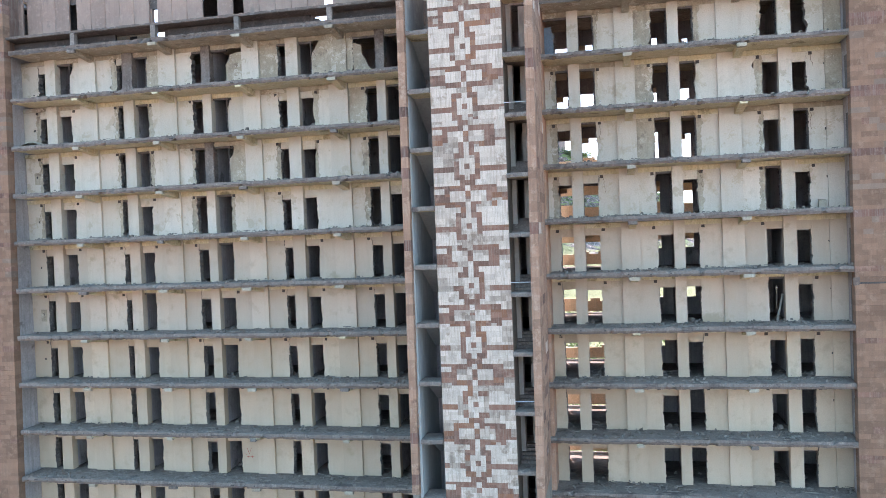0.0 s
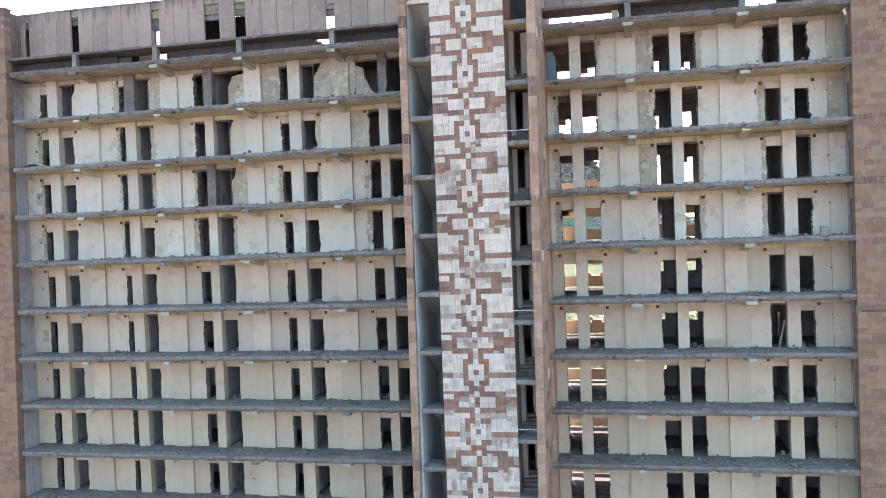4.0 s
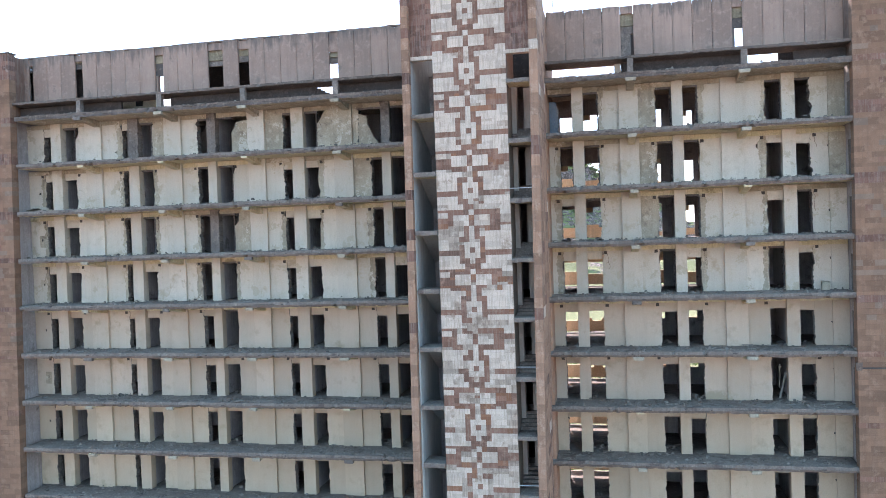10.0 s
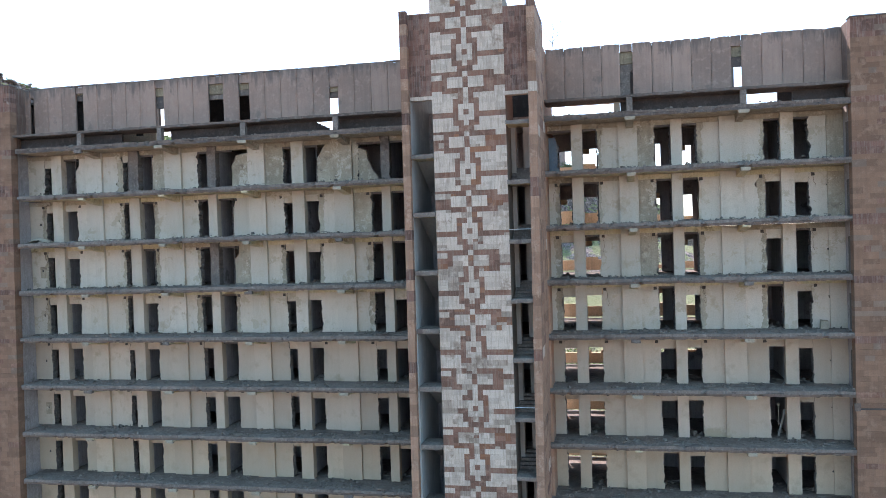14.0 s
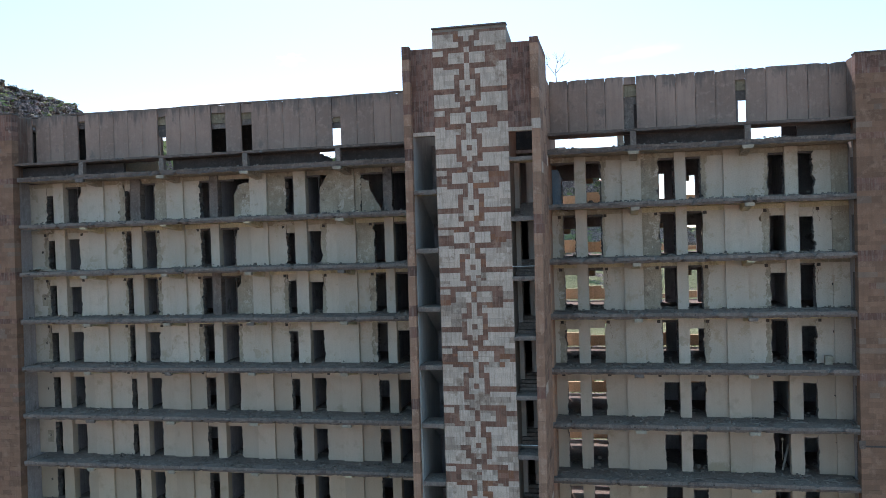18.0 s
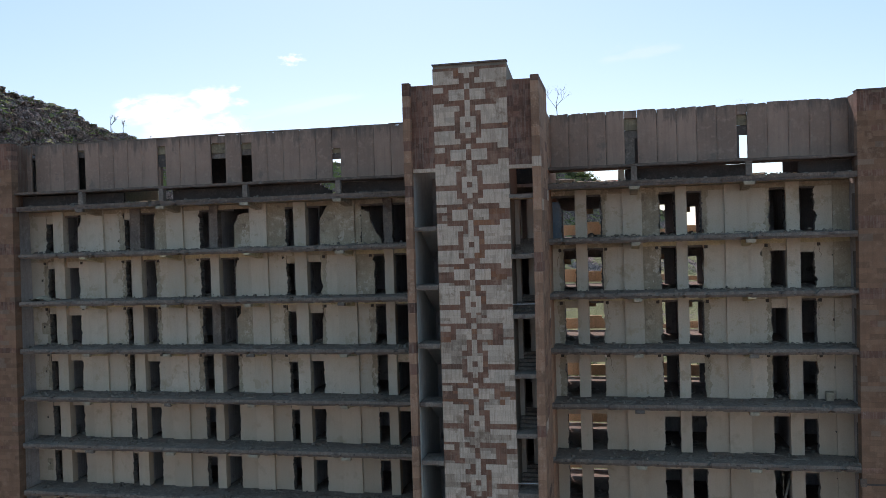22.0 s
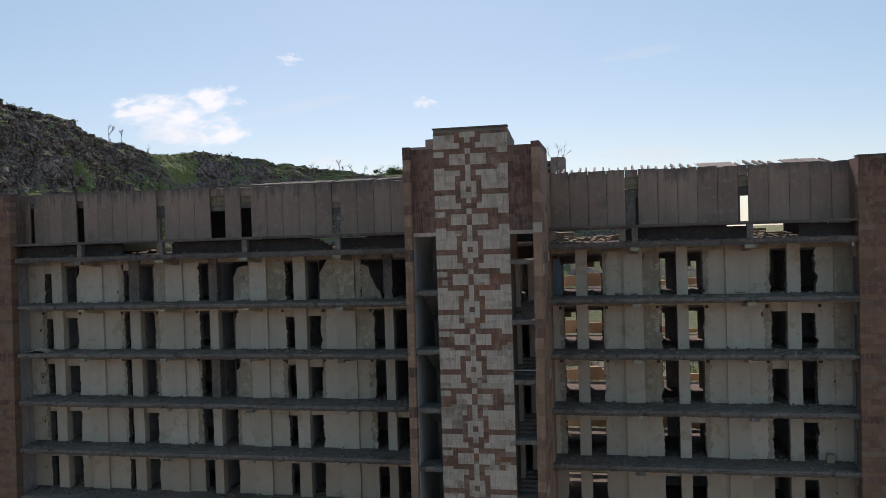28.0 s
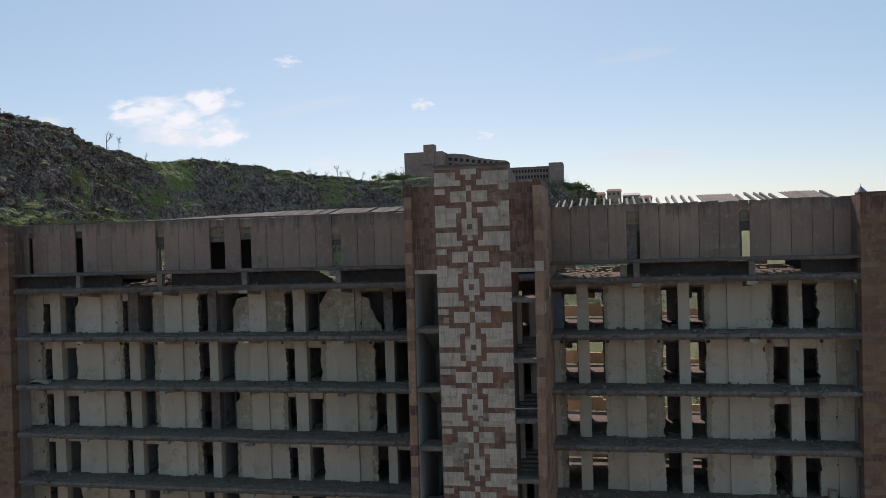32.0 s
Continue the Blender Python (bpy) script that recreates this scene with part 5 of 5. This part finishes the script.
cloud(-37.5, 8.0, 2.2, 1.0, 3.2, 1.9, SKY_GLOW * 0.9, 0.5)
cloud(-19.9, 5.2, 3.4, 1.0, 9.2, 1.9, SKY_GLOW * 0.9, 0.5)
cloud(-21.9, 9.1, 11.0, 1.5, 5.7, 1.2, SKY_GLOW * 0.8, 0.22, -12)
cloud(2.0, 11.8, 7.0, 1.6, 6.1, 1.2, SKY_GLOW * 0.8, 0.18, -8)
cloud(2.5, 5.0, 9.0, 1.6, 7.3, 1.2, SKY_GLOW * 0.8, 0.3)


# ---- shrubs and trees ----
M_LEAF = material("shrub_leaves", [(0.12, 0.18, 0.05), (0.08, 0.12, 0.035), (0.19, 0.22, 0.08)], 1.5, 0.8, 0.0, 3.0, 0, None, 0.6, 0.35, True)
for node_tree in (M_LEAF.node_tree,):
    nn = node_tree.nodes
    thin = nn.new("ShaderNodeBsdfTranslucent")
    both = nn.new("ShaderNodeMixShader")
    both.inputs[0].default_value = 0.45
    node_tree.links.new(nn["Principled BSDF"].inputs["Base Color"].links[0].from_socket, thin.inputs["Color"])
    node_tree.links.new(nn["Principled BSDF"].outputs[0], both.inputs[1])
    node_tree.links.new(thin.outputs[0], both.inputs[2])
    node_tree.links.new(both.outputs[0], nn["Material Output"].inputs["Surface"])
M_DRY = material("dry_twigs", [(0.24, 0.20, 0.14), (0.17, 0.14, 0.10), (0.30, 0.26, 0.19)], 3.0, 0.9, 0.0, 5.0, 0, None, 0.6, 0.3, True)
M_OLIVE = material("olive_leaves", [(0.13, 0.145, 0.06), (0.085, 0.10, 0.04), (0.19, 0.19, 0.085)], 1.5, 0.8, 0.0, 3.0, 0, None, 0.6, 0.35, True)
M_BARK = material("grey_bark", [(0.13, 0.11, 0.09), (0.09, 0.075, 0.06)], 6.0, 0.95, 0.4, 30)


def leaf_clumps(spots, seed):
    """Leaf quads scattered in ragged clumps; spots: x, y, z, radius, leaves, leaf size."""
    r = random.Random(seed)
    verts, faces = [], []
    for x, y, z, rad, count, size in spots:
        lumps = [(r.gauss(0, 0.45) * rad, r.gauss(0, 0.45) * rad, abs(r.gauss(0.35, 0.35)) * rad, rad * r.uniform(0.3, 0.55)) for _ in range(5)]
        for _ in range(count):
            lx, ly, lz, lr = r.choice(lumps)
            c = Vector((x + lx + r.gauss(0, 0.5) * lr, y + ly + r.gauss(0, 0.5) * lr, z + max(0.0, lz + r.gauss(0, 0.5) * lr)))
            u = Vector((r.gauss(0, 1), r.gauss(0, 1), r.gauss(0, 1))).normalized() * size * r.uniform(0.5, 1.2)
            w = u.cross(Vector((r.gauss(0, 1), r.gauss(0, 1), r.gauss(0, 1)))).normalized() * size * r.uniform(0.3, 0.8)
            b_ = len(verts)
            verts += [tuple(c - u), tuple(c + w), tuple(c + u), tuple(c - w)]
            faces.append((b_, b_ + 1, b_ + 2, b_ + 3))
    return verts, faces


def leaf_mesh(name, spots, seed, mat):
    verts, faces = leaf_clumps(spots, seed)
    me_ = bpy.data.meshes.new(name)
    me_.from_pydata(verts, [], faces)
    me_.materials.append(mat)
    return new(name, me_)


flat = np.stack([gx2.ravel(), gy2.ravel(), gz.ravel(), gd.ravel()], -1)
pick = random.Random(5)
near_rim = flat[(flat[:, 3] > -46) & (flat[:, 3] < 14) & (flat[:, 1] > 62) & (flat[:, 1] < 430) & (flat[:, 0] < 10)]
spots_g, spots_d = [], []
for _ in range(3200):
    x, y, z, d = near_rim[pick.randrange(len(near_rim))]
    if -18 < d < -2 and pick.random() < 0.75:
        continue
    rad = pick.uniform(0.3, 0.95) * (1.8 if d < -22 else 1.0)
    (spots_d if pick.random() < (0.5 if d < -22 else 0.15) else spots_g).append((x, y, z - 0.2, rad, 26, 0.26))
foot_ = flat[(flat[:, 3] > -62) & (flat[:, 3] < -22) & (flat[:, 1] > 90) & (flat[:, 1] < 215)]
for q in range(420):
    x, y, z, d = foot_[pick.randrange(len(foot_))]
    (spots_d if pick.random() < 0.4 else spots_g).append((x, y, z - 0.2, pick.uniform(1.0, 2.4), 60, 0.3))
yard_ = flat[(flat[:, 1] > 26) & (flat[:, 1] < 330) & (flat[:, 0] > -45) & (flat[:, 0] < 60)]
scrub = random.Random(31)
for q in range(420):
    x, y = scrub.uniform(-28, 26), 24 + 180 * scrub.random() ** 1.3
    k_ = np.argmin((yard_[:, 0] - x) ** 2 + (yard_[:, 1] - y) ** 2)
    (spots_d if scrub.random() < 0.25 else spots_g).append((x, y, float(yard_[k_, 2]) - 0.2, scrub.uniform(1.2, 3.0), 55, 0.32))
slope_ = flat[(flat[:, 0] > -34) & (flat[:, 0] < 16) & (flat[:, 1] > 345) & (flat[:, 1] < 400)]
spots_o = []
for q in range(60):
    x, y, z, d = slope_[scrub.randrange(len(slope_))]
    spots_o.append((x, y, z - 0.4, scrub.uniform(1.6, 4.0), 190, 0.33))
tagged(leaf_mesh("bushes", spots_o, 6, M_OLIVE), "dense olive-green bushes on the slope below the ruin", "shrubs", "", "stuff")
tagged(leaf_mesh("shrubs", spots_g, 1, M_LEAF), "low green shrubs scattered over the rocky cliff", "shrubs", "", "stuff")
tagged(leaf_mesh("dry_bushes", spots_d, 2, M_DRY), "dry straw-coloured bushes at the cliff", "shrubs", "", "stuff")

M_ROCK = material("cliff_rock", [(0.40, 0.32, 0.305), (0.22, 0.175, 0.172), (0.50, 0.41, 0.38)], 2.0, 0.95, 0.6, 5.0, 0, None, 0.6, 0.35, True)
face = flat[(flat[:, 3] > -24) & (flat[:, 3] < 3) & (flat[:, 1] > 60) & (flat[:, 1] < 430) & (flat[:, 0] < 20)]
verts, faces = [], []
for _ in range(16000):
    x, y, z, d = face[pick.randrange(len(face))]
    s_ = 0.12 + 0.42 * pick.random() ** 3
    turn = pose(x, y, z - 0.35 * s_, pick.uniform(-35, 35), pick.uniform(-35, 35), pick.uniform(0, 360))
    base = len(verts)
    for dx, dy, dz in ((-1, -1, -1), (1, -1, -1), (1, 1, -1), (-1, 1, -1), (-0.7, -0.8, 0.6), (0.8, -0.6, 0.6), (0.6, 0.8, 0.6), (-0.8, 0.7, 0.6)):
        verts.append(tuple(turn @ Vector((dx * s_ * pick.uniform(0.5, 0.9), dy * s_ * pick.uniform(0.4, 0.8), dz * s_ * pick.uniform(0.5, 0.9)))))
    faces += [[base + i_ for i_ in f] for f in ((0, 3, 2, 1), (4, 5, 6, 7), (0, 1, 5, 4), (1, 2, 6, 5), (2, 3, 7, 6), (3, 0, 4, 7))]
me_ = bpy.data.meshes.new("rocks")
me_.from_pydata(verts, [], faces)
me_.materials.append(M_ROCK)
tagged(new("rocks", me_), "broken dark rocks and ledges on the cliff face", "rocks", "", "stuff")


def height_at(x, y):
    k_ = np.argmin((flat[:, 0] - x) ** 2 + (flat[:, 1] - y) ** 2)
    return float(flat[k_, 2])


def branch(bm, p0, p1, r0, r1):
    axis = (p1 - p0)
    q = axis.to_track_quat("Z", "Y").to_matrix().to_4x4()
    m_ = Matrix.Translation((p0 + p1) / 2) @ q
    bmesh.ops.create_cone(bm, cap_ends=False, segments=5, radius1=r0, radius2=r1, depth=axis.length, matrix=m_)


def limbs(bm, p, way, length, rad, depth, r, tips):
    end = p + way * length
    branch(bm, p, end, rad, rad * 0.62)
    tips.append(end)
    if depth == 0:
        return
    for _ in range(3 if depth > 1 else 4):
        side_ = Vector((r.gauss(0, 1), r.gauss(0, 1), r.gauss(0.25, 0.6)))
        limbs(bm, p + way * length * r.uniform(0.55, 1.0), (way + side_ * 0.55).normalized(), length * r.uniform(0.5, 0.75), rad * 0.55, depth - 1, r, tips)


def tree(name, label, x, y, z, height, seed, leaves=0, leaf=0.3, mat=None, thick=0.022, bushy=False):
    r = random.Random(seed)
    ob = thing(name, label, "tree" if name.endswith("tree") else "shrub", "", "", (x, y, z))
    bm, tips = bmesh.new(), []
    limbs(bm, Vector((0, 0, -0.2)), Vector((r.uniform(-0.08, 0.08), 0, 1)).normalized(), height * (0.45 if not leaves else 0.2 if bushy else 0.34), height * thick, 3, r, tips)
    part("trunk", bm, M_BARK, ob, "thin grey trunk and branches")
    if leaves:
        spots = [(t_.x, t_.y, t_.z - height * 0.12, height * 0.17, leaves, leaf) for t_ in tips[1:]]
        spots.append((0, 0, 0.3, height * 0.42, leaves * 9, leaf * 1.2))
        if bushy:
            spots += [(r.gauss(0, 0.4) * height, r.gauss(0, 0.3) * height, r.uniform(-0.3, 0.9), height * r.uniform(0.16, 0.3), 150, leaf) for _ in range(7)]
        crown_ = leaf_mesh("crown", spots, seed, mat or M_LEAF)
        crown_.parent = ob
    return ob


TREES = [(-167, 197, 8.0, 0), (-165, 201, 6.5, 0), (-160, 209, 4.0, 0), (-117, 290, 7.0, 0), (-130, 292, 6.5, 0), (-126, 300, 5.0, 0), (-121, 306, 6.5, 0), (-118, 310, 7.5, 0), (-114.7, 318, 6.0, 0), (-110, 330, 7.0, 0), (-104, 302, 5.0, 6), (-98, 306, 5.0, 0), (-133, 272, 3.5, 4)]
for i, (tx, ty, h, lv) in enumerate(TREES):
    tree("bare_tree" if not lv else "small_tree", "small bare tree on the cliff top" if not lv else "small thinly leaved tree on the cliff top", tx, ty, height_at(tx, ty), h, 40 + i, lv)
for i, (tx, ty, h) in enumerate([(-108, 352, 13), (-112, 358, 14), (-104.5, 356, 12), (-104, 352, 7), (-110, 350, 8), (-100, 345, 6), (-115, 348, 5), (-119, 344, 4), (-22, 378, 6), (-16, 380, 7), (-10, 386, 6), (-4, 392, 7), (3, 400, 6), (8, 425, 8), (-19, 372, 5), (14, 440, 6)]):
    tree("tree", "dark green leafy tree on the hill by the ruin", tx, ty, height_at(tx, ty) - 0.3, h, 70 + i, 34, 0.26, M_OLIVE if i % 3 else None, 0.022, True)
# growth on the building
tree("bare_shrub", "bare shrub growing from the roof beside the stair tower", -3.3, 2.3, 43.6, 3.0, 91, 0, 0.1, None, 0.010)
tree("bare_shrub", "thin dry twigs growing on the parapet", 7.62, 2.2, 43.75, 0.9, 92, 0, 0.1, None, 0.006)
tree("bare_shrub", "thin dry twigs growing on the parapet", -21.9, 2.2, 43.7, 0.8, 93, 0, 0.1, None, 0.006)

# ---- ruin, houses and church on the hill ----
M_RUIN = material("ruin_brick", [(0.40, 0.255, 0.22), (0.26, 0.18, 0.165), (0.48, 0.32, 0.275)], 2.2, 0.95, 0.5, 2.5, 0.3)
M_PANE = material("empty_window", [(0.03, 0.03, 0.035), (0.05, 0.05, 0.055)], 1.0, 0.9, 0.1, 4)
M_HOUSE = material("rosy_house_wall", [(0.50, 0.36, 0.29), (0.44, 0.31, 0.25)], 1.0, 0.9, 0.2, 4)
M_TILE = material("red_roof", [(0.36, 0.18, 0.13), (0.30, 0.15, 0.11)], 1.5, 0.85, 0.3, 6)
M_METAL = material("grey_roof_metal", [(0.25, 0.26, 0.28), (0.19, 0.20, 0.22)], 1.0, 0.5, 0.1, 6, 0, None, 0.6, 0, False, 0.5)

ruin = thing("ruined_fortress", "brown brick ruin with a chimney tower on the hilltop", "ruin", "", "", (-70, 380, 66))


def off(dims, at):
    return (dims[0] - at[0], dims[1] - at[0], dims[2] - at[1], dims[3] - at[1], dims[4] - at[2], dims[5] - at[2])


RA = (-70, 380, 66)
keep = box_part("keep", off((-108, -87, 374, 392, 64, 86.6), RA), M_RUIN, ruin, "windowless brown brick block", 0.25)
box_part("chimney", off((-97, -91.3, 373, 379, 80, 90.6), RA), M_RUIN, ruin, "square chimney tower", 0.1)
bm = bmesh.new()
tops = [(-87, 86.4), (-82, 86.2), (-76, 85.4), (-70, 83.6), (-64, 82.3), (-58, 81.5), (-54, 81.0), (-53.5, 66)]
lo = [bm.verts.new(p) for p in [(-87 + 70, 4, -2)] + [(x + 70, 4, z - 66) for x, z in tops]]
hi = [bm.verts.new((v.co.x, 20, v.co.z)) for v in lo]
bm.faces.new(lo)
bm.faces.new(hi[::-1])
for q in range(len(lo)):
    bm.faces.new((lo[q], lo[(q + 1) % len(lo)], hi[(q + 1) % len(lo)], hi[q]))
part("curved_wall", bm, M_RUIN, ruin, "wall with a sagging broken top")
long_wing = box_part("wing", off((-52, -31, 388, 400, 62, 76.8), RA), M_RUIN, ruin, "long low wing with rows of windows")
box_part("roof_edge", off((-53, -30.6, 387.5, 400, 76.85, 77.3), RA), M_METAL, ruin)
box_part("end_block", off((-31.4, -24, 384, 398, 60, 78.7), RA), M_RUIN, ruin, "taller end block", 0.1)
for x in range(12):
    for z in (74.2, 71.0):
        box_part("window", off((-51.2 + x * 1.65, -50.2 + x * 1.65, 387.7, 388.3, z, z + 1.7), RA), M_PANE, long_wing)
for x in range(9):
    for row in (0, 1):
        zw = 82.4 - x * 0.42 - row * 3.1
        win = box_part("window", off((-85.6 + x * 3.2, -83.9 + x * 3.2, 383.7, 384.4, zw, zw + 1.7), RA), M_PANE, ruin)
        box_part("frame", off((-85.9 + x * 3.2, -83.6 + x * 3.2, 383.6, 383.95, zw - 0.45, zw - 0.05), RA), M_WHITEPAINT, win)


def house(x, y, z, w, d, h, roof_mat, wall_mat, label):
    ob = thing("house", label, "house", "houses on the hill", "", (x, y, z))
    box_part("wall", (0, w, 0, d, -6, h), wall_mat, ob)
    bm_ = bmesh.new()
    v = [bm_.verts.new(p) for p in ((-0.4, -0.4, h), (w + 0.4, -0.4, h), (w + 0.4, d + 0.4, h), (-0.4, d + 0.4, h), (0.5, d / 2, h + 1.6), (w - 0.5, d / 2, h + 1.6))]
    for f in ((0, 1, 5, 4), (2, 3, 4, 5), (0, 4, 3), (1, 2, 5), (3, 2, 1, 0)):
        bm_.faces.new([v[i_] for i_ in f])
    part("roof", bm_, roof_mat, ob)
    for c in range(max(1, int(w / 3))):
        win = box_part("window", (1 + c * 2.8, 2.1 + c * 2.8, -0.06, 0.1, h - 2.3, h - 0.9), M_PANE, ob)
    return ob


house(-1.5, 480, 61.5, 9, 8, 5.0, M_TILE, M_HOUSE, "rosy house with a red roof on the hill")
house(-9.5, 470, 60.5, 7, 7, 3.8, M_TILE, M_HOUSE, "small rosy house with a red roof")
house(8.5, 486, 60.5, 11, 7, 3.2, M_METAL, M_WHITEPAINT, "low white house with a grey roof")
house(18, 470, 58.5, 8, 6, 2.6, M_TILE, M_WHITEPAINT, "low white house with a red roof")
church = thing("church", "small church tower with a grey conical dome", "church", "", "", (154.5, 500, 0))
bm = bmesh.new()
bmesh.ops.create_cone(bm, cap_ends=True, segments=8, radius1=3.6, radius2=3.6, depth=61, matrix=pose(0, 0, 29.5))
part("drum", bm, M_RUIN, church, "eight-sided stone drum")
bm = bmesh.new()
bmesh.ops.create_cone(bm, cap_ends=True, segments=16, radius1=4.1, radius2=0.15, depth=4.4, matrix=pose(0, 0, 62.2))
part("dome", bm, M_METAL, church, "grey conical dome")
bm = bmesh.new()
bmesh.ops.create_cone(bm, cap_ends=True, segments=6, radius1=0.14, radius2=0.1, depth=1.8, matrix=pose(0, 0, 65.0))
part("finial", bm, M_METAL, church)

# ---- small things on the facade ----
def cable(name, pts, rad, mat, label):
    cu = bpy.data.curves.new(name, "CURVE")
    cu.dimensions, cu.bevel_depth, cu.bevel_resolution = "3D", rad, 1
    sp = cu.splines.new("POLY")
    sp.points.add(len(pts) - 1)
    for p_, q in zip(sp.points, pts):
        p_.co = (*q, 1)
    cu.materials.append(mat)
    return tagged(new(name, cu), label, "wire", "loose wires on the facade")


wr = random.Random(12)
for side in ("left", "right"):
    for k in range(5):
        for i, (a0, a1, a2, a3) in enumerate(PAIRS[side]):
            if wr.random() < 0.42:
                zc = TOP - STOREY * k - THICK - 0.35
                x = a3 + wr.uniform(0.05, 0.3) if wr.random() < 0.6 else a0 - wr.uniform(0.05, 0.3)
                pts, zz, xx = [], zc, x
                for _ in range(9):
                    pts.append((xx, WALL_Y - 0.04 - wr.uniform(0, 0.03), zz))
                    xx, zz = xx + wr.uniform(-0.09, 0.09), zz - wr.uniform(0.06, 0.2)
                cable("loose_wire", pts, 0.009, M_STEEL, "loose black wire hanging on the balcony wall")

# sagging white sheeting on a slab at the far end
bm = bmesh.new()
n = 12
grid = [[bm.verts.new((-40.2 + 1.7 * i / n, 0.25 + 0.9 * j / 4, 32.95 + max(0.03, 0.34 * math.sin(math.pi * min(1, i / n)) * math.sin(math.pi * (0.2 + 0.6 * j / 4)) + 0.06 * noise.noise((i * 0.9, j * 1.1, 4)))))
         for j in range(5)] for i in range(n + 1)]
for i in range(n):
    for j in range(4):
        bm.faces.new((grid[i][j], grid[i + 1][j], grid[i + 1][j + 1], grid[i][j + 1]))
sheeting = part("plastic_sheeting", bm, M_WHITEPAINT, None, "", True)
tagged(sheeting, "crumpled white plastic sheeting lying on the slab", "sheeting")
slab_block = box_part("broken_block", (11.75, 12.2, 1.75, 2.1, TOP - STOREY * 4, TOP - STOREY * 4 + 0.5), M_WHITEPAINT, None, "", 0.05, 0.02)
tagged(slab_block, "pale broken concrete block standing on the slab", "block")
# board added in place of a sunlit surface seen through the slot
board = box_part("cream_board", (-36.75, -33.82, 6.9, 6.99, TOP + 0.2, 42.3), M_BOARD, None, "", 0.015)
tagged(board, "pale board at the back of the attic, standing in for a sunlit surface", "board")
blue = part("partition_remnant", jagged_wall(-3.86, -3.28, 3.1, 3.25, TOP - STOREY, TOP - STOREY + 2.3, 0.0, 0.12, 5), (M_BLUE, M_EDGE))
tagged(blue, "blue painted partition remnant inside the top room", "partition")

# red daubed strokes on the plaster of a low balcony
M_RED = material("red_paint_strokes", [(0.42, 0.10, 0.07), (0.34, 0.09, 0.06)], 6.0, 0.9, 0.1, 20)
bm = bmesh.new()
for gx_, gz_, ang, half in ((-25.02, 11.35, 68, 0.2), (-24.86, 11.36, -70, 0.22), (-25.2, 11.12, 10, 0.1), (-24.98, 10.95, 5, 0.16), (-24.72, 10.95, 0, 0.12), (-24.72, 10.95, 90, 0.08), (-25.05, 10.95, 88, 0.07)):
    q = bmesh.new()
    box(q, -half, half, -0.004, 0.004, -0.014, 0.014)
    bmesh.ops.transform(q, matrix=pose(gx_, WALL_Y - 0.008, gz_, 0, ang, 0), verts=q.verts)
    tmp = bpy.data.meshes.new("stroke")
    q.to_mesh(tmp)
    q.free()
    bm.from_mesh(tmp)
    bpy.data.meshes.remove(tmp)
part("painted_mark", bm, M_RED, left_wing, "red painted strokes on the plaster")
# open joint across the end wall
box_part("open_joint", (13.05, 17.5, -0.085, 0.1, 22.02, 22.12), M_SOOT_SHADE, pier_r, "dark open joint across the stone facing", 0.015)
box_part("open_joint", (13.0, 13.3, -0.12, 0.1, 21.95, 22.4), M_LEDGE, pier_r, "torn metal edging", 0.03)
# hanging cord and leaning plank in a doorway
cable("hanging_cord", [(9.45, 2.62, 21.85), (9.44, 2.6, 21.6), (9.47, 2.6, 21.2), (9.43, 2.6, 20.8), (9.44, 2.6, 20.45)], 0.018, M_WHITEPAINT, "pale cord hanging from a doorway lintel")
lump = bmesh.new()
bmesh.ops.create_icosphere(lump, subdivisions=1, radius=0.09, matrix=pose(9.45, 2.6, 21.72))
tagged(part("fitting", lump, M_WHITEPAINT), "broken pale light fitting hanging on its cord", "fitting")
plank = bmesh.new()
box(plank, -0.06, 0.06, -0.02, 0.02, 0, 1.6, 0.006)
bmesh.ops.transform(plank, matrix=pose(9.5, 2.9, 19.76, -6, 14, 0), verts=plank.verts)
tagged(part("leaning_plank", plank, M_TIMBER), "grey plank leaning in a doorway", "plank")
# hole in the pale board, painted as a near-black box
box_part("hole", (-35.5, -34.9, 6.88, 6.896, TOP + 1.4, TOP + 2.1), M_SOOT_SHADE, board, "near-black square painted as a dark hole", 0.01)
# meter boxes and their wires on the end bays
for k in range(1, 8):
    zf = TOP - STOREY * (k + 1)
    # each hole is a near-black box proud of the plaster, shade in its colour
    if k in (1, 3, 4, 6):
        box_part("switch_hole", (-40.62, -40.5, WALL_Y - 0.01, WALL_Y + 0.05, zf + 1.25, zf + 1.42), M_SOOT_SHADE, left_wing, "small hole in the plaster, its shade painted near-black", 0.02)
    if k in (2, 5):
        plate = box_part("plaster_plate", (-40.75, -40.3, WALL_Y - 0.014, WALL_Y + 0.05, zf + 0.75, zf + 1.6), M_BARE, left_wing, "stained patch round a fuse box hole", 0.02)
        box_part("switch_hole", (-40.6, -40.48, WALL_Y - 0.022, WALL_Y, zf + 1.2, zf + 1.34), M_SOOT_SHADE, plate, "", 0.01)
    box_part("switch_hole", (12.35, 12.48, WALL_Y - 0.01, WALL_Y + 0.05, zf + 1.3 + 0.5 * (k % 2), zf + 1.43 + 0.5 * (k % 2)), M_SOOT_SHADE, right_wing, "small hole in the plaster, its shade painted near-black", 0.02)
